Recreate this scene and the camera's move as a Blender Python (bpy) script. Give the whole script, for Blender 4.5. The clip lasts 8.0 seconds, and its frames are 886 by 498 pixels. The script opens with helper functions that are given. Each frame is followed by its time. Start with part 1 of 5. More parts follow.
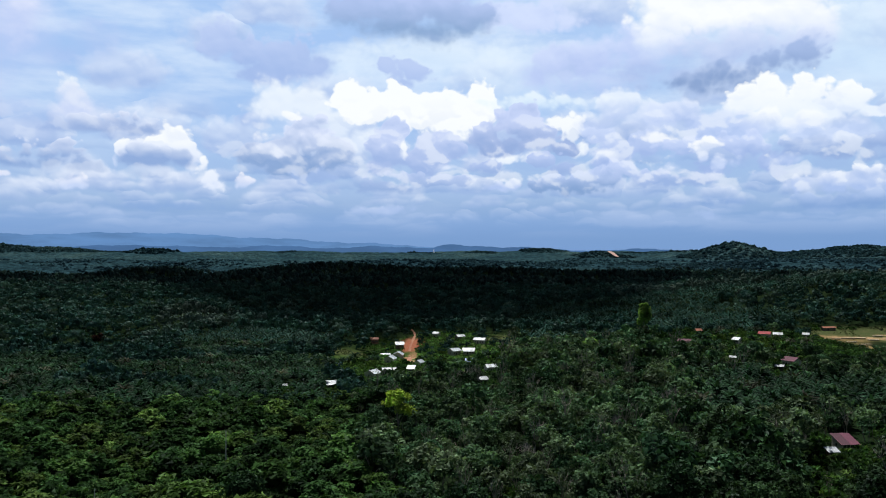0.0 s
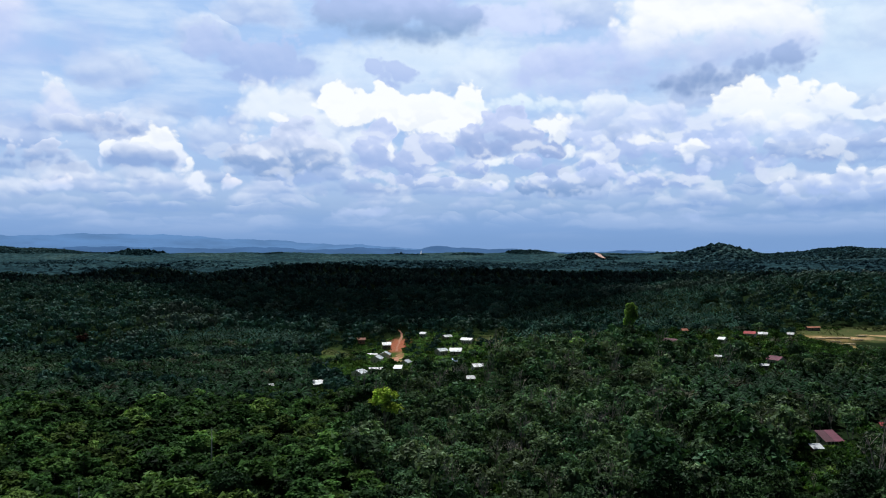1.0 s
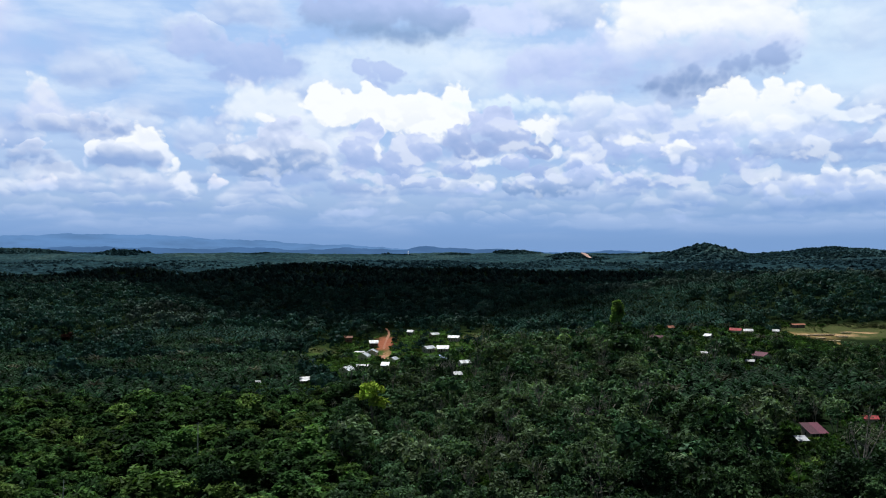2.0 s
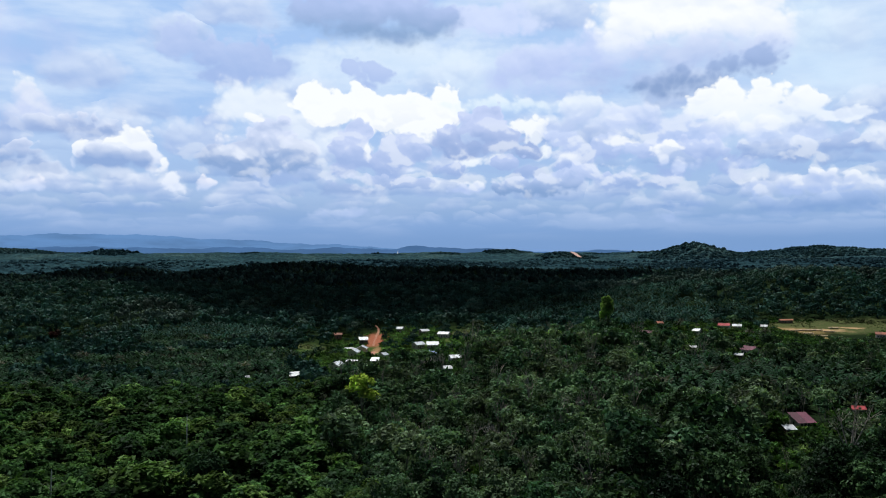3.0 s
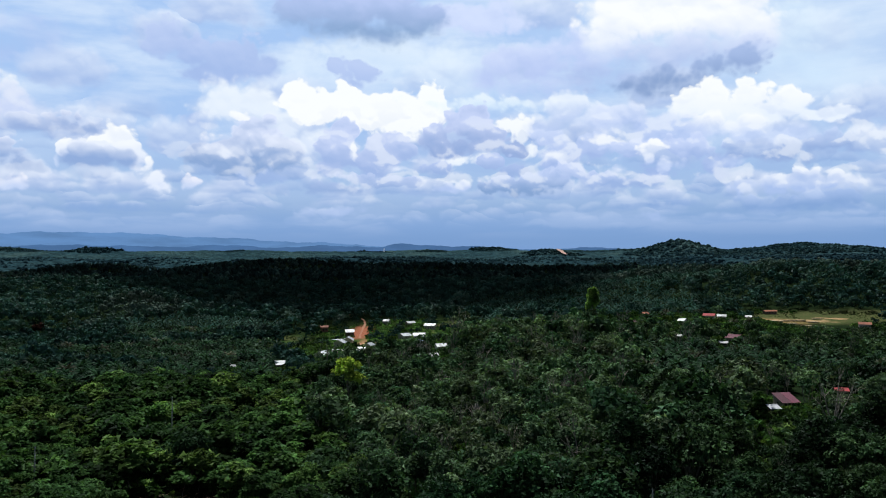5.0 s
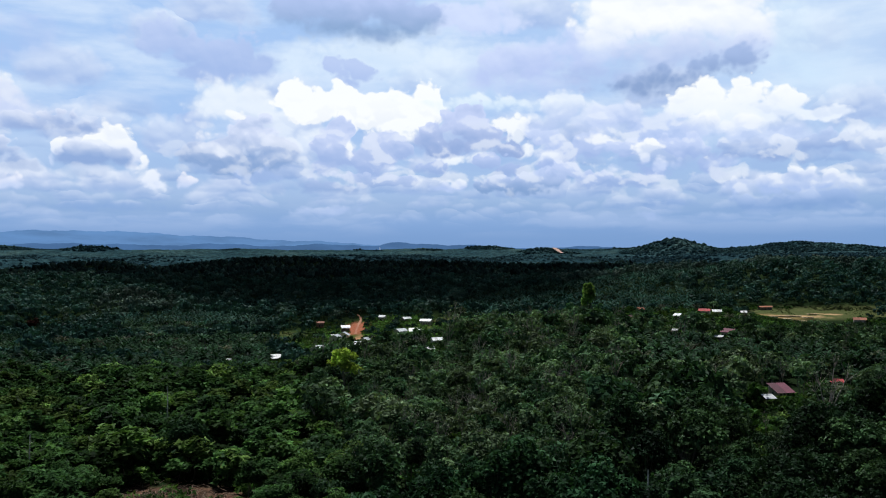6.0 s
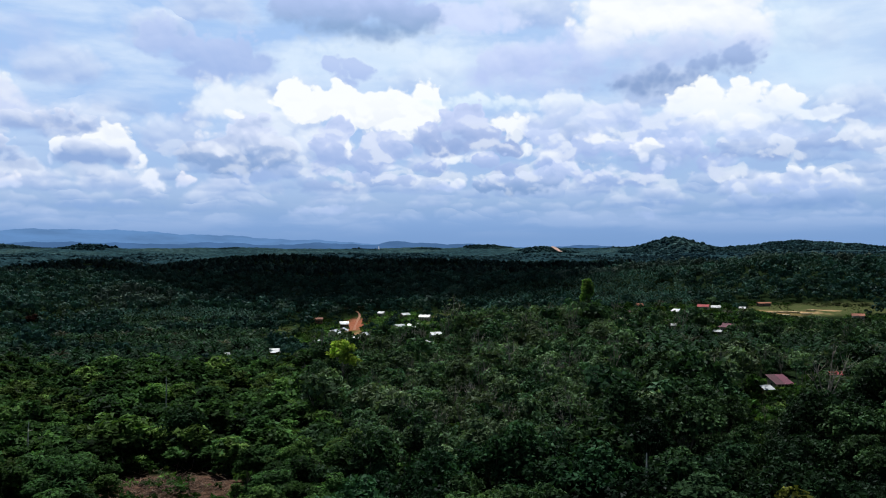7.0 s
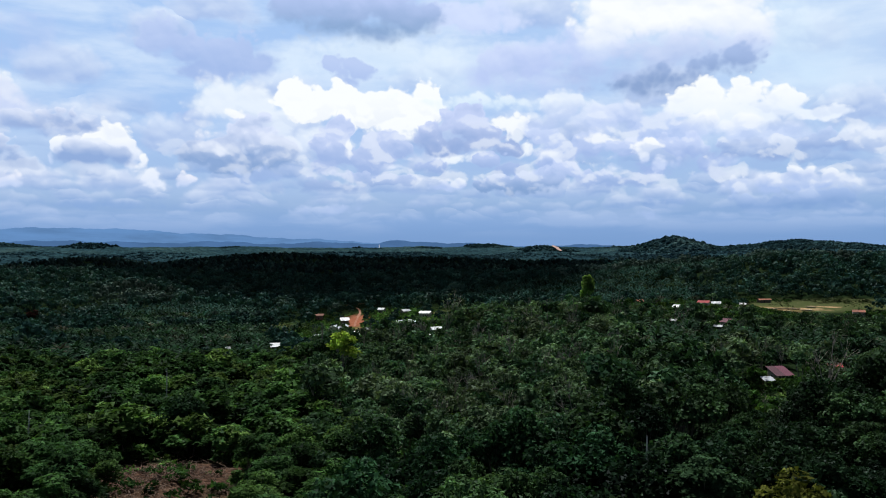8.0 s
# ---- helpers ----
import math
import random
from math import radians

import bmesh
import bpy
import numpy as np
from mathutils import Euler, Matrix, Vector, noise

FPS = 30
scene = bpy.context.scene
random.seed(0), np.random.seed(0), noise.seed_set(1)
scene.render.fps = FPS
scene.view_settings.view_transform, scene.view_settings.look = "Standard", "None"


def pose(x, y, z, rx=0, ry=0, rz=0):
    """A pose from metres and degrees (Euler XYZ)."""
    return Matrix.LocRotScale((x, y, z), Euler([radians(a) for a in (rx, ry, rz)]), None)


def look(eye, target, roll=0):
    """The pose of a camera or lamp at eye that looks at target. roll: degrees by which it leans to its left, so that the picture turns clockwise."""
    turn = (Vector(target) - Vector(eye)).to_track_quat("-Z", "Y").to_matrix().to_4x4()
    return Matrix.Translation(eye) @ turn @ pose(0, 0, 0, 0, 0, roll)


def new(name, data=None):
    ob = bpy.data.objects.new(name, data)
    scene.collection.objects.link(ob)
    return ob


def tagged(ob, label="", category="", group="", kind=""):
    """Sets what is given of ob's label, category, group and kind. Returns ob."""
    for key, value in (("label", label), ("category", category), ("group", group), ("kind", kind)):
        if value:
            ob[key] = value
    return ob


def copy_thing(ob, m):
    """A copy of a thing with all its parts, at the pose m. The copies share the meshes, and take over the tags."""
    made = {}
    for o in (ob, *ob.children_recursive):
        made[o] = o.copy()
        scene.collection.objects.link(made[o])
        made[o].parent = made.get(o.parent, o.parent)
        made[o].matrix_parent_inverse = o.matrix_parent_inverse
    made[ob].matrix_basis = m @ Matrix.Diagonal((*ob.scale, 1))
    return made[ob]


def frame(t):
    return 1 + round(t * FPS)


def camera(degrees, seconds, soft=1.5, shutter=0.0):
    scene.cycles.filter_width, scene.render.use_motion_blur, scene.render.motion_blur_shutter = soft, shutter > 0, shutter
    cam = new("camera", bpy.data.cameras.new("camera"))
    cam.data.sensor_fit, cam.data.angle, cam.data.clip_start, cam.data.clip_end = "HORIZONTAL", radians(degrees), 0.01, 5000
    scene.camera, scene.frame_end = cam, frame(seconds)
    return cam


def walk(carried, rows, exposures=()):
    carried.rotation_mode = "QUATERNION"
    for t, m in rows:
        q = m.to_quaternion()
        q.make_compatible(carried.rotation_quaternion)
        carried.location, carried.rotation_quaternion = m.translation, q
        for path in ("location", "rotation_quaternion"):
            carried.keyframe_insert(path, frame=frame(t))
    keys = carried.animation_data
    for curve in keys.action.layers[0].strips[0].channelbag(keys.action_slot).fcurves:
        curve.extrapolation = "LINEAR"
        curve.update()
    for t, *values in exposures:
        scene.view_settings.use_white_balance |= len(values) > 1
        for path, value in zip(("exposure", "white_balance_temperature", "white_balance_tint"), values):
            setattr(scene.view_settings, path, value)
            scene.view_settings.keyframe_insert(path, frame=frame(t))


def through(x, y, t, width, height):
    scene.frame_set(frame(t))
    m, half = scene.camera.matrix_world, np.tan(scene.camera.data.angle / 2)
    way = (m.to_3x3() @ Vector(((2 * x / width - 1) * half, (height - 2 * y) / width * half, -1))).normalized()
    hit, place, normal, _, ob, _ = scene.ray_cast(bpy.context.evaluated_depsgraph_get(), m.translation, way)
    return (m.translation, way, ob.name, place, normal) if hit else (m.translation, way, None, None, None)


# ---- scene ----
cam = camera(55.1, 8.0, soft=1.05)


def ray_pose(x, y, z, yaw, pitch, roll):
    """Camera pose from its place, heading to the left, tilt up and lean."""
    a, b = radians(yaw), radians(pitch)
    way = Vector((-math.sin(a) * math.cos(b), math.cos(a) * math.cos(b), math.sin(b)))
    return look((x, y, z), Vector((x, y, z)) + way, roll)


PATH = (
    (0.0, ray_pose(0.14, 0.22, 67.00, -0.000, 0.150, 0.000)),
    (0.5, ray_pose(0.16, 0.23, 66.37, -0.429, 0.248, 0.039)),
    (1.0, ray_pose(0.17, 0.24, 65.64, -0.871, 0.274, 0.048)),
    (1.5, ray_pose(0.18, 0.25, 64.69, -1.319, 0.301, 0.054)),
    (3.0, ray_pose(0.19, 0.27, 60.33, -2.431, 0.316, -0.069)),
    (3.5, ray_pose(0.20, 0.28, 59.02, -2.723, 0.297, -0.078)),
    (4.0, ray_pose(0.20, 0.28, 57.56, -3.008, 0.286, -0.108)),
    (4.5, ray_pose(0.20, 0.29, 56.10, -3.203, 0.253, -0.142)),
    (6.0, ray_pose(0.19, 0.29, 51.54, -3.631, 0.188, -0.105)),
    (6.5, ray_pose(0.18, 0.28, 50.19, -3.727, 0.137, -0.093)),
    (7.0, ray_pose(0.18, 0.28, 48.78, -3.709, 0.147, -0.069)),
    (7.5, ray_pose(0.17, 0.28, 47.34, -3.659, 0.124, -0.045)),
    (8.0, ray_pose(0.16, 0.27, 46.00, -3.681, 0.122, -0.033)),
)
walk(cam, PATH)

# ---------------------------------------------------------------- small tools
def srgb(r, g, b):
    """A display colour of 0 to 255 as linear light."""
    return tuple(c / 255 / 12.92 if c < 10.3 else ((c / 255 + 0.055) / 1.055) ** 2.4 for c in (r, g, b)) + (1.0,)


class Nodes:
    """Short calls for node trees."""

    def __init__(self, tree):
        self.tree = tree

    def add(self, kind, **props):
        n = self.tree.nodes.new(kind)
        for key, value in props.items():
            setattr(n, key, value)
        return n

    def put(self, socket, value):
        if isinstance(value, bpy.types.NodeSocket):
            self.tree.links.new(value, socket)
        elif value is not None:
            socket.default_value = value

    def math(self, op, a, b=None, c=None, clamp=False):
        n = self.add("ShaderNodeMath", operation=op, use_clamp=clamp)
        for i, v in enumerate((a, b, c)):
            self.put(n.inputs[i], v)
        return n.outputs[0]

    def vec(self, op, a, b=None, c=None):
        n = self.add("ShaderNodeVectorMath", operation=op)
        for i, v in enumerate((a, b, c)):
            self.put(n.inputs[i], v)
        return n.outputs["Value"] if op in ("LENGTH", "DOT_PRODUCT") else n.outputs["Vector"]

    def ease(self, v, a, b, c=0.0, d=1.0, smooth=True):
        n = self.add("ShaderNodeMapRange", interpolation_type="SMOOTHSTEP" if smooth else "LINEAR", clamp=not smooth)
        for i, x in enumerate((v, a, b, c, d)):
            self.put(n.inputs[i], x)
        return n.outputs[0]

    def mix(self, f, a, b, blend="MIX"):
        n = self.add("ShaderNodeMix", data_type="RGBA", blend_type=blend)
        for i, x in ((0, f), (6, a), (7, b)):
            self.put(n.inputs[i], x)
        return n.outputs[2]

    def noise(self, at, scale, detail=4.0, rough=0.5, dims="3D", color=False):
        n = self.add("ShaderNodeTexNoise", noise_dimensions=dims)
        self.put(n.inputs["Vector"], at)
        n.inputs["Scale"].default_value, n.inputs["Detail"].default_value, n.inputs["Roughness"].default_value = scale, detail, rough
        return n.outputs["Color" if color else "Fac"]

    def ramp(self, v, stops):
        n = self.add("ShaderNodeValToRGB")
        self.put(n.inputs[0], v)
        el = n.color_ramp.elements
        while len(el) < len(stops):
            el.new(0.5)
        for e, (at, col) in zip(el, stops):
            e.position, e.color = at, col
        return n.outputs[0]


# ---------------------------------------------------------------- sky and sun
SUN_UP, SUN_TURN = radians(62), radians(-10)  # turn: from straight ahead, to the right

world = bpy.data.worlds.new("sky")
scene.world = world
world.use_nodes = True
W = Nodes(world.node_tree)
world.node_tree.nodes.clear()
ray = W.add("ShaderNodeTexCoord").outputs["Generated"]
xyz = W.add("ShaderNodeSeparateXYZ")
W.put(xyz.inputs[0], ray)
rx, ry, rz = xyz.outputs
turn = W.math("ARCTAN2", rx, ry)
rise = W.math("ARCSINE", rz)
flat = W.add("ShaderNodeCombineXYZ")
W.put(flat.inputs[0], turn), W.put(flat.inputs[1], rise)
flat = flat.outputs[0]


def stray(scale, detail, rough):
    """A shift of noise to both sides, for bending the sky's chart."""
    pair = W.add("ShaderNodeCombineXYZ")
    W.put(pair.inputs[0], W.noise(flat, scale, detail, rough, "2D"))
    W.put(pair.inputs[1], W.noise(W.vec("ADD", flat, (7.3, 3.1, 0)), scale, detail, rough, "2D"))
    return W.vec("SUBTRACT", pair.outputs[0], (0.5, 0.5, 0))


warp = stray(16, 4, 0.5)
bent = W.vec("MULTIPLY_ADD", warp, (0.020, 0.014, 0), flat)


def bumps(at, scale, soft=0.6):
    n = W.add("ShaderNodeTexVoronoi", voronoi_dimensions="2D", feature="SMOOTH_F1")
    W.put(n.inputs["Vector"], W.vec("MULTIPLY", at, (1, 1.2, 0)))
    n.inputs["Scale"].default_value, n.inputs["Smoothness"].default_value = scale, soft
    return n.outputs["Distance"]


# cauliflower heads at three sizes; relief: brighter on the upper side of each head
wisp = W.noise(bent, 60, 5, 0.6, "2D")
ragged = W.vec("MULTIPLY_ADD", stray(70, 4, 0.55), (0.005, 0.004, 0), bent)
head, relief = 0.0, 0.0
for scale, tall, lit_share in ((24, 0.46, 1.0), (52, 0.34, 0.6), (118, 0.20, 0.16)):
    here = bumps(ragged, scale, 0.4)
    above = bumps(W.vec("ADD", ragged, (0.08 / scale, 0.26 / scale, 0)), scale, 0.4)
    head = W.math("MULTIPLY_ADD", here, tall, head)
    relief = W.math("MULTIPLY_ADD", W.math("SUBTRACT", above, here), lit_share, relief)
edge = W.math("ADD", W.math("MULTIPLY", W.math("SUBTRACT", head, 0.36), 1.25), W.math("MULTIPLY", W.math("SUBTRACT", wisp, 0.5), 0.25))

sky_tex = W.add("ShaderNodeTexSky", sky_type="NISHITA", sun_disc=False, sun_elevation=SUN_UP, sun_rotation=SUN_TURN, dust_density=2.0)
W.put(sky_tex.inputs[0], ray)
clear = W.mix(1.0, sky_tex.outputs[0], (0.10, 0.10, 0.10, 1), "MULTIPLY")
veil = W.ramp(W.math("DIVIDE", rise, 0.3), (
    (0.0, srgb(112, 152, 206)), (0.10, srgb(124, 164, 214)), (0.22, srgb(160, 190, 234)), (0.5, srgb(166, 198, 244)), (1.0, srgb(170, 203, 248))))
sky = W.mix(0.85, clear, veil)
streak = W.noise(W.vec("MULTIPLY", W.vec("MULTIPLY_ADD", warp, (0.03, 0.004, 0), flat), (7, 26, 0)), 1.0, 5, 0.52, "2D")
sky = W.mix(W.math("MULTIPLY", W.ease(streak, 0.36, 0.72, 0.0, 0.6), W.ease(rise, 0.05, 0.2)), sky, srgb(230, 241, 255))

sky = W.mix(W.math("MULTIPLY", W.ease(turn, 0.0, 0.45), W.ease(rise, 0.08, 0.25, 0.0, 0.35)), sky, srgb(236, 246, 255))


def at_sky(x, y):
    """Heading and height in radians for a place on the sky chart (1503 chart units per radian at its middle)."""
    u, v = (x - 784) / 1503, (445 - y) / 1503
    return math.atan(u), math.atan(v / math.hypot(1, u))


chart, level, laid = bent, rise, 0


def cloud(lobes, top, base, low, high, soft=0.35, opacity=1.0, gain=2.2, floor=None):
    """A cumulus: lobes (x, y, half width, half height) on the chart, crisp and lit above, soft and grey below, laid over the sky so far."""
    global sky, chart, level, laid
    if laid % 4 == 0:  # a thread from the sky so far, which keeps the clouds in order and the shader's memory small
        thread = W.math("MULTIPLY", sky, 1e-9)
        chart, level = W.vec("ADD", bent, thread), W.math("ADD", rise, thread)
    laid += 1
    far = None
    for x, y, a, b in lobes:
        cx, cy = at_sky(x, y)
        sx, sy = 1503 / a, 1503 / b
        d = W.vec("LENGTH", W.vec("MULTIPLY_ADD", chart, (sx, sy, 0), (-cx * sx, -cy * sy, 0)))
        far = d if far is None else W.math("SMOOTH_MIN", far, d, 0.2)
    fine = 42 / (sum(b for _, _, _, b in lobes) / len(lobes))
    shell = W.math("MULTIPLY_ADD", edge, min(fine, 1.05 if fine < 2 else 2.0), far)
    lo, hi = at_sky(784, low)[1], at_sky(784, high)[1]
    up = W.ease(level, lo, hi)
    blur = W.ease(up, 0.0, 0.8, soft * 1.2 + 0.10, soft * 0.6 + 0.05)
    body = W.ease(shell, W.math("MULTIPLY_ADD", blur, 0.4, 1.0), W.math("SUBTRACT", 1.0, blur))
    if floor is not None:
        under = at_sky(784, floor)[1]
        body = W.math("MULTIPLY", body, W.ease(W.math("MULTIPLY_ADD", edge, -0.006, level), under - 0.004, under + 0.004))
    rim = W.math("MULTIPLY", W.ease(shell, 0.72, 1.0, 0.0, 0.32), up)
    lit = W.math("ADD", W.math("MULTIPLY_ADD", relief, gain * 0.30, W.math("MULTIPLY", up, 0.9)), rim)
    tint = W.mix(lit, srgb(*base), srgb(*top))
    sky = W.mix(W.math("MULTIPLY", body, opacity), sky, tint)


LILAC, WHITE = (200, 210, 246), (255, 255, 255)

# broken cumulus all round: heaped cells with flat bases
def puffs(across, up, shift, low, high, top, base, opacity, fill):
    global sky
    spot = W.vec("MULTIPLY", W.vec("ADD", ragged, (*shift, 0)), (across, up, 0))
    cell = W.add("ShaderNodeTexVoronoi", voronoi_dimensions="2D", feature="F1")
    W.put(cell.inputs["Vector"], spot)
    cell.inputs["Scale"].default_value, cell.inputs["Randomness"].default_value = 1.0, 0.9
    q = W.vec("SUBTRACT", spot, cell.outputs["Position"])
    part_q = W.add("ShaderNodeSeparateXYZ")
    W.put(part_q.inputs[0], q)
    own = W.add("ShaderNodeSeparateColor")
    W.put(own.inputs[0], cell.outputs["Color"])
    size = W.math("MULTIPLY_ADD", own.outputs[0], 0.14, fill)
    shell = W.math("DIVIDE", W.math("MULTIPLY_ADD", edge, 0.22, W.vec("LENGTH", q)), size)
    body = W.math("MULTIPLY", W.ease(shell, 1.15, 0.65), W.ease(W.math("MULTIPLY_ADD", edge, -0.12, part_q.outputs[1]), -0.30, -0.16))
    lit = W.math("ADD", W.math("MULTIPLY_ADD", relief, 0.6, W.ease(part_q.outputs[1], -0.28, 0.34, 0.0, 0.8)), W.ease(shell, 0.6, 1.0, 0.0, 0.12))
    span = W.math("MULTIPLY", W.ease(rise, low[0], low[1]), W.ease(rise, high[1], high[0]))
    sky = W.mix(W.math("MULTIPLY", W.math("MULTIPLY", body, span), opacity), sky, W.mix(lit, srgb(*base), srgb(*top)))


puffs(7.5, 13, (0.31, 0.05), (0.06, 0.10), (0.5, 0.9), (236, 242, 255), (168, 188, 230), 0.65, 0.28)
puffs(11, 22, (1.7, 0.4), (0.05, 0.08), (0.13, 0.19), (236, 241, 255), (158, 182, 226), 0.8, 0.36)
puffs(19, 44, (4.3, 0.9), (0.026, 0.05), (0.09, 0.13), (214, 225, 248), (146, 174, 220), 0.6, 0.36)
puffs(26, 60, (2.3, 1.9), (0.022, 0.04), (0.07, 0.10), (214, 225, 247), (150, 178, 222), 0.4, 0.34)

# high lilac sheets, thin white veils
cloud([(780, 110, 190, 60), (900, 150, 130, 60), (620, 120, 70, 40)], (236, 246, 255), (218, 235, 254), 180, 50, 0.9, 0.75, 0.8)
cloud([(1500, 70, 110, 80), (1560, 120, 90, 50)], (232, 246, 255), (214, 235, 254), 150, 0, 0.9, 0.7, 0.8)
cloud([(20, 40, 70, 80), (-60, 70, 90, 90)], (238, 238, 255), LILAC, 110, 0, 0.9, 0.8)
cloud([(170, 70, 50, 36), (120, 95, 40, 20)], (196, 210, 246), (176, 198, 240), 105, 35, 0.8, 0.6)
cloud([(385, 70, 42, 32), (430, 92, 52, 32), (510, 104, 70, 40), (572, 112, 34, 22), (470, 130, 70, 26)], (198, 212, 246), (168, 190, 234), 138, 45, 0.3, 0.95, 1.6)
cloud([(450, 212, 38, 14)], (186, 202, 240), (170, 192, 234), 222, 202, 0.6, 0.8)
cloud([(985, 110, 60, 40), (1050, 118, 90, 56), (1130, 95, 70, 56), (950, 135, 40, 26), (930, 30, 110, 36)], (216, 226, 254), (188, 203, 244), 165, 40, 0.6, 0.9, 1.4)
cloud([(700, 14, 150, 48), (610, 22, 50, 32), (690, 46, 74, 26), (820, 34, 70, 40), (760, 56, 80, 22)], (186, 202, 242), (142, 170, 210), 62, -5, 0.55, 0.95, 1.2)
cloud([(690, 116, 26, 15), (738, 130, 36, 27), (722, 146, 26, 15)], (188, 204, 243), (172, 192, 236), 158, 104, 0.5, 0.85, 1.4)
# the great cloud on high: white above, its grey base drawn out below
cloud([(1290, 0, 150, 64), (1390, 20, 80, 60), (1190, 20, 70, 50), (1160, 70, 40, 40), (1440, 50, 50, 50)], WHITE, (212, 224, 250), 110, 40, 0.5, 1.0, 1.6)
cloud([(1300, 92, 130, 40), (1410, 84, 56, 34), (1200, 128, 60, 26), (1130, 130, 60, 30)], (226, 233, 254), (178, 196, 236), 140, 62, 0.7, 0.9, 1.2)
cloud([(1280, 136, 110, 26), (1200, 144, 60, 14), (1370, 108, 70, 26), (1270, 152, 50, 12), (1420, 92, 44, 22)], (172, 192, 232), (138, 163, 206), 162, 96, 0.9, 0.95, 0.7)
# bright towers with the sun behind them
cloud([(520, 182, 100, 40), (590, 230, 80, 50), (640, 250, 60, 40)], (244, 249, 255), (222, 233, 252), 290, 160, 0.7, 0.9, 1.0)
cloud([(616, 172, 36, 34), (650, 196, 56, 36), (704, 182, 32, 34), (760, 208, 96, 40), (846, 188, 38, 40), (806, 196, 60, 36)], WHITE, (250, 252, 255), 260, 200, 0.16, 1.0, 0.5)
cloud([(930, 182, 120, 14), (1000, 176, 60, 10)], (244, 252, 255), (228, 243, 255), 196, 168, 0.8, 0.7)
cloud([(1320, 176, 40, 28), (1368, 160, 46, 30), (1418, 162, 44, 34), (1400, 190, 70, 34), (1500, 178, 38, 28), (1465, 192, 40, 22), (1570, 194, 60, 12)], WHITE, (236, 243, 255), 225, 170, 0.16, 1.0, 1.0)
cloud([(1425, 222, 36, 26), (1350, 222, 40, 26), (1500, 228, 58, 26)], WHITE, (206, 220, 250), 255, 205, 0.4, 0.9, 1.6)
cloud([(988, 218, 36, 22), (1006, 244, 20, 32), (900, 284, 40, 12), (945, 283, 36, 14), (1030, 262, 18, 20)], WHITE, (240, 246, 255), 295, 210, 0.4, 0.95, 1.0)
cloud([(1096, 190, 40, 34), (1060, 225, 40, 20), (1150, 205, 50, 30)], (240, 246, 255), (200, 214, 247), 240, 160, 0.45, 0.85, 2.0)
cloud([(1190, 200, 60, 26), (1260, 216, 70, 26), (1300, 235, 50, 26)], (226, 234, 254), (188, 205, 244), 255, 180, 0.45, 0.85, 2.0)
# grey fronts
cloud([(540, 240, 54, 40), (500, 262, 44, 30), (455, 276, 42, 24), (590, 272, 40, 30), (530, 292, 90, 26)], (224, 231, 253), (144, 171, 214), 312, 212, 0.2, 1.0, 2.4)
cloud([(478, 246, 24, 13), (522, 206, 22, 12), (492, 268, 10, 12)], WHITE, (226, 233, 252), 270, 215, 0.5, 0.9, 1.6)
cloud([(694, 228, 38, 24), (668, 262, 26, 24), (690, 280, 46, 34), (765, 252, 42, 28), (742, 284, 60, 34), (800, 266, 28, 18)], (206, 217, 248), (166, 187, 230), 322, 215, 0.16, 1.0, 2.4)
cloud([(714, 266, 11, 20), (790, 296, 26, 9), (812, 280, 18, 8)], WHITE, (230, 237, 254), 300, 250, 0.6, 0.9, 1.0)
cloud([(920, 214, 48, 32), (858, 242, 32, 30), (952, 242, 44, 26), (890, 258, 60, 20), (1000, 262, 30, 18)], (204, 215, 248), (154, 176, 220), 280, 200, 0.12, 1.0, 2.2, 282)
cloud([(862, 292, 42, 15), (960, 290, 40, 18), (1000, 300, 40, 16)], (190, 205, 243), (160, 183, 227), 310, 276, 0.25, 0.95, 1.8)
cloud([(1066, 240, 36, 26), (1085, 275, 52, 30), (1140, 260, 40, 24)], (210, 222, 251), (170, 190, 234), 305, 215, 0.25, 0.95, 2.4)
cloud([(1060, 276, 26, 9), (1168, 246, 46, 8), (1196, 296, 18, 8)], WHITE, (224, 233, 254), 300, 240, 0.7, 0.85, 1.6)
cloud([(1210, 256, 44, 18), (1310, 262, 60, 24), (1380, 285, 60, 20), (1250, 300, 60, 20)], (208, 220, 251), (166, 187, 232), 310, 240, 0.3, 0.9, 2.4)
cloud([(1252, 262, 24, 16), (1268, 288, 18, 22), (1245, 276, 12, 20)], WHITE, (206, 219, 249), 310, 250, 0.4, 0.95, 2.4)
cloud([(1480, 262, 100, 20), (1440, 275, 50, 16), (1550, 250, 70, 24)], (206, 220, 250), (154, 178, 222), 285, 240, 0.5, 0.95, 1.6)
cloud([(1410, 285, 40, 12), (1300, 285, 34, 12)], (244, 248, 255), (196, 212, 246), 300, 272, 0.6, 0.8, 1.6)
cloud([(1470, 330, 34, 22), (1540, 318, 60, 24), (1420, 325, 26, 14)], (240, 244, 255), (176, 197, 238), 350, 298, 0.3, 0.95, 2.2)
cloud([(1490, 358, 100, 18), (1580, 352, 80, 20)], (178, 200, 240), (134, 165, 213), 376, 338, 0.5, 0.95, 1.6, 378)
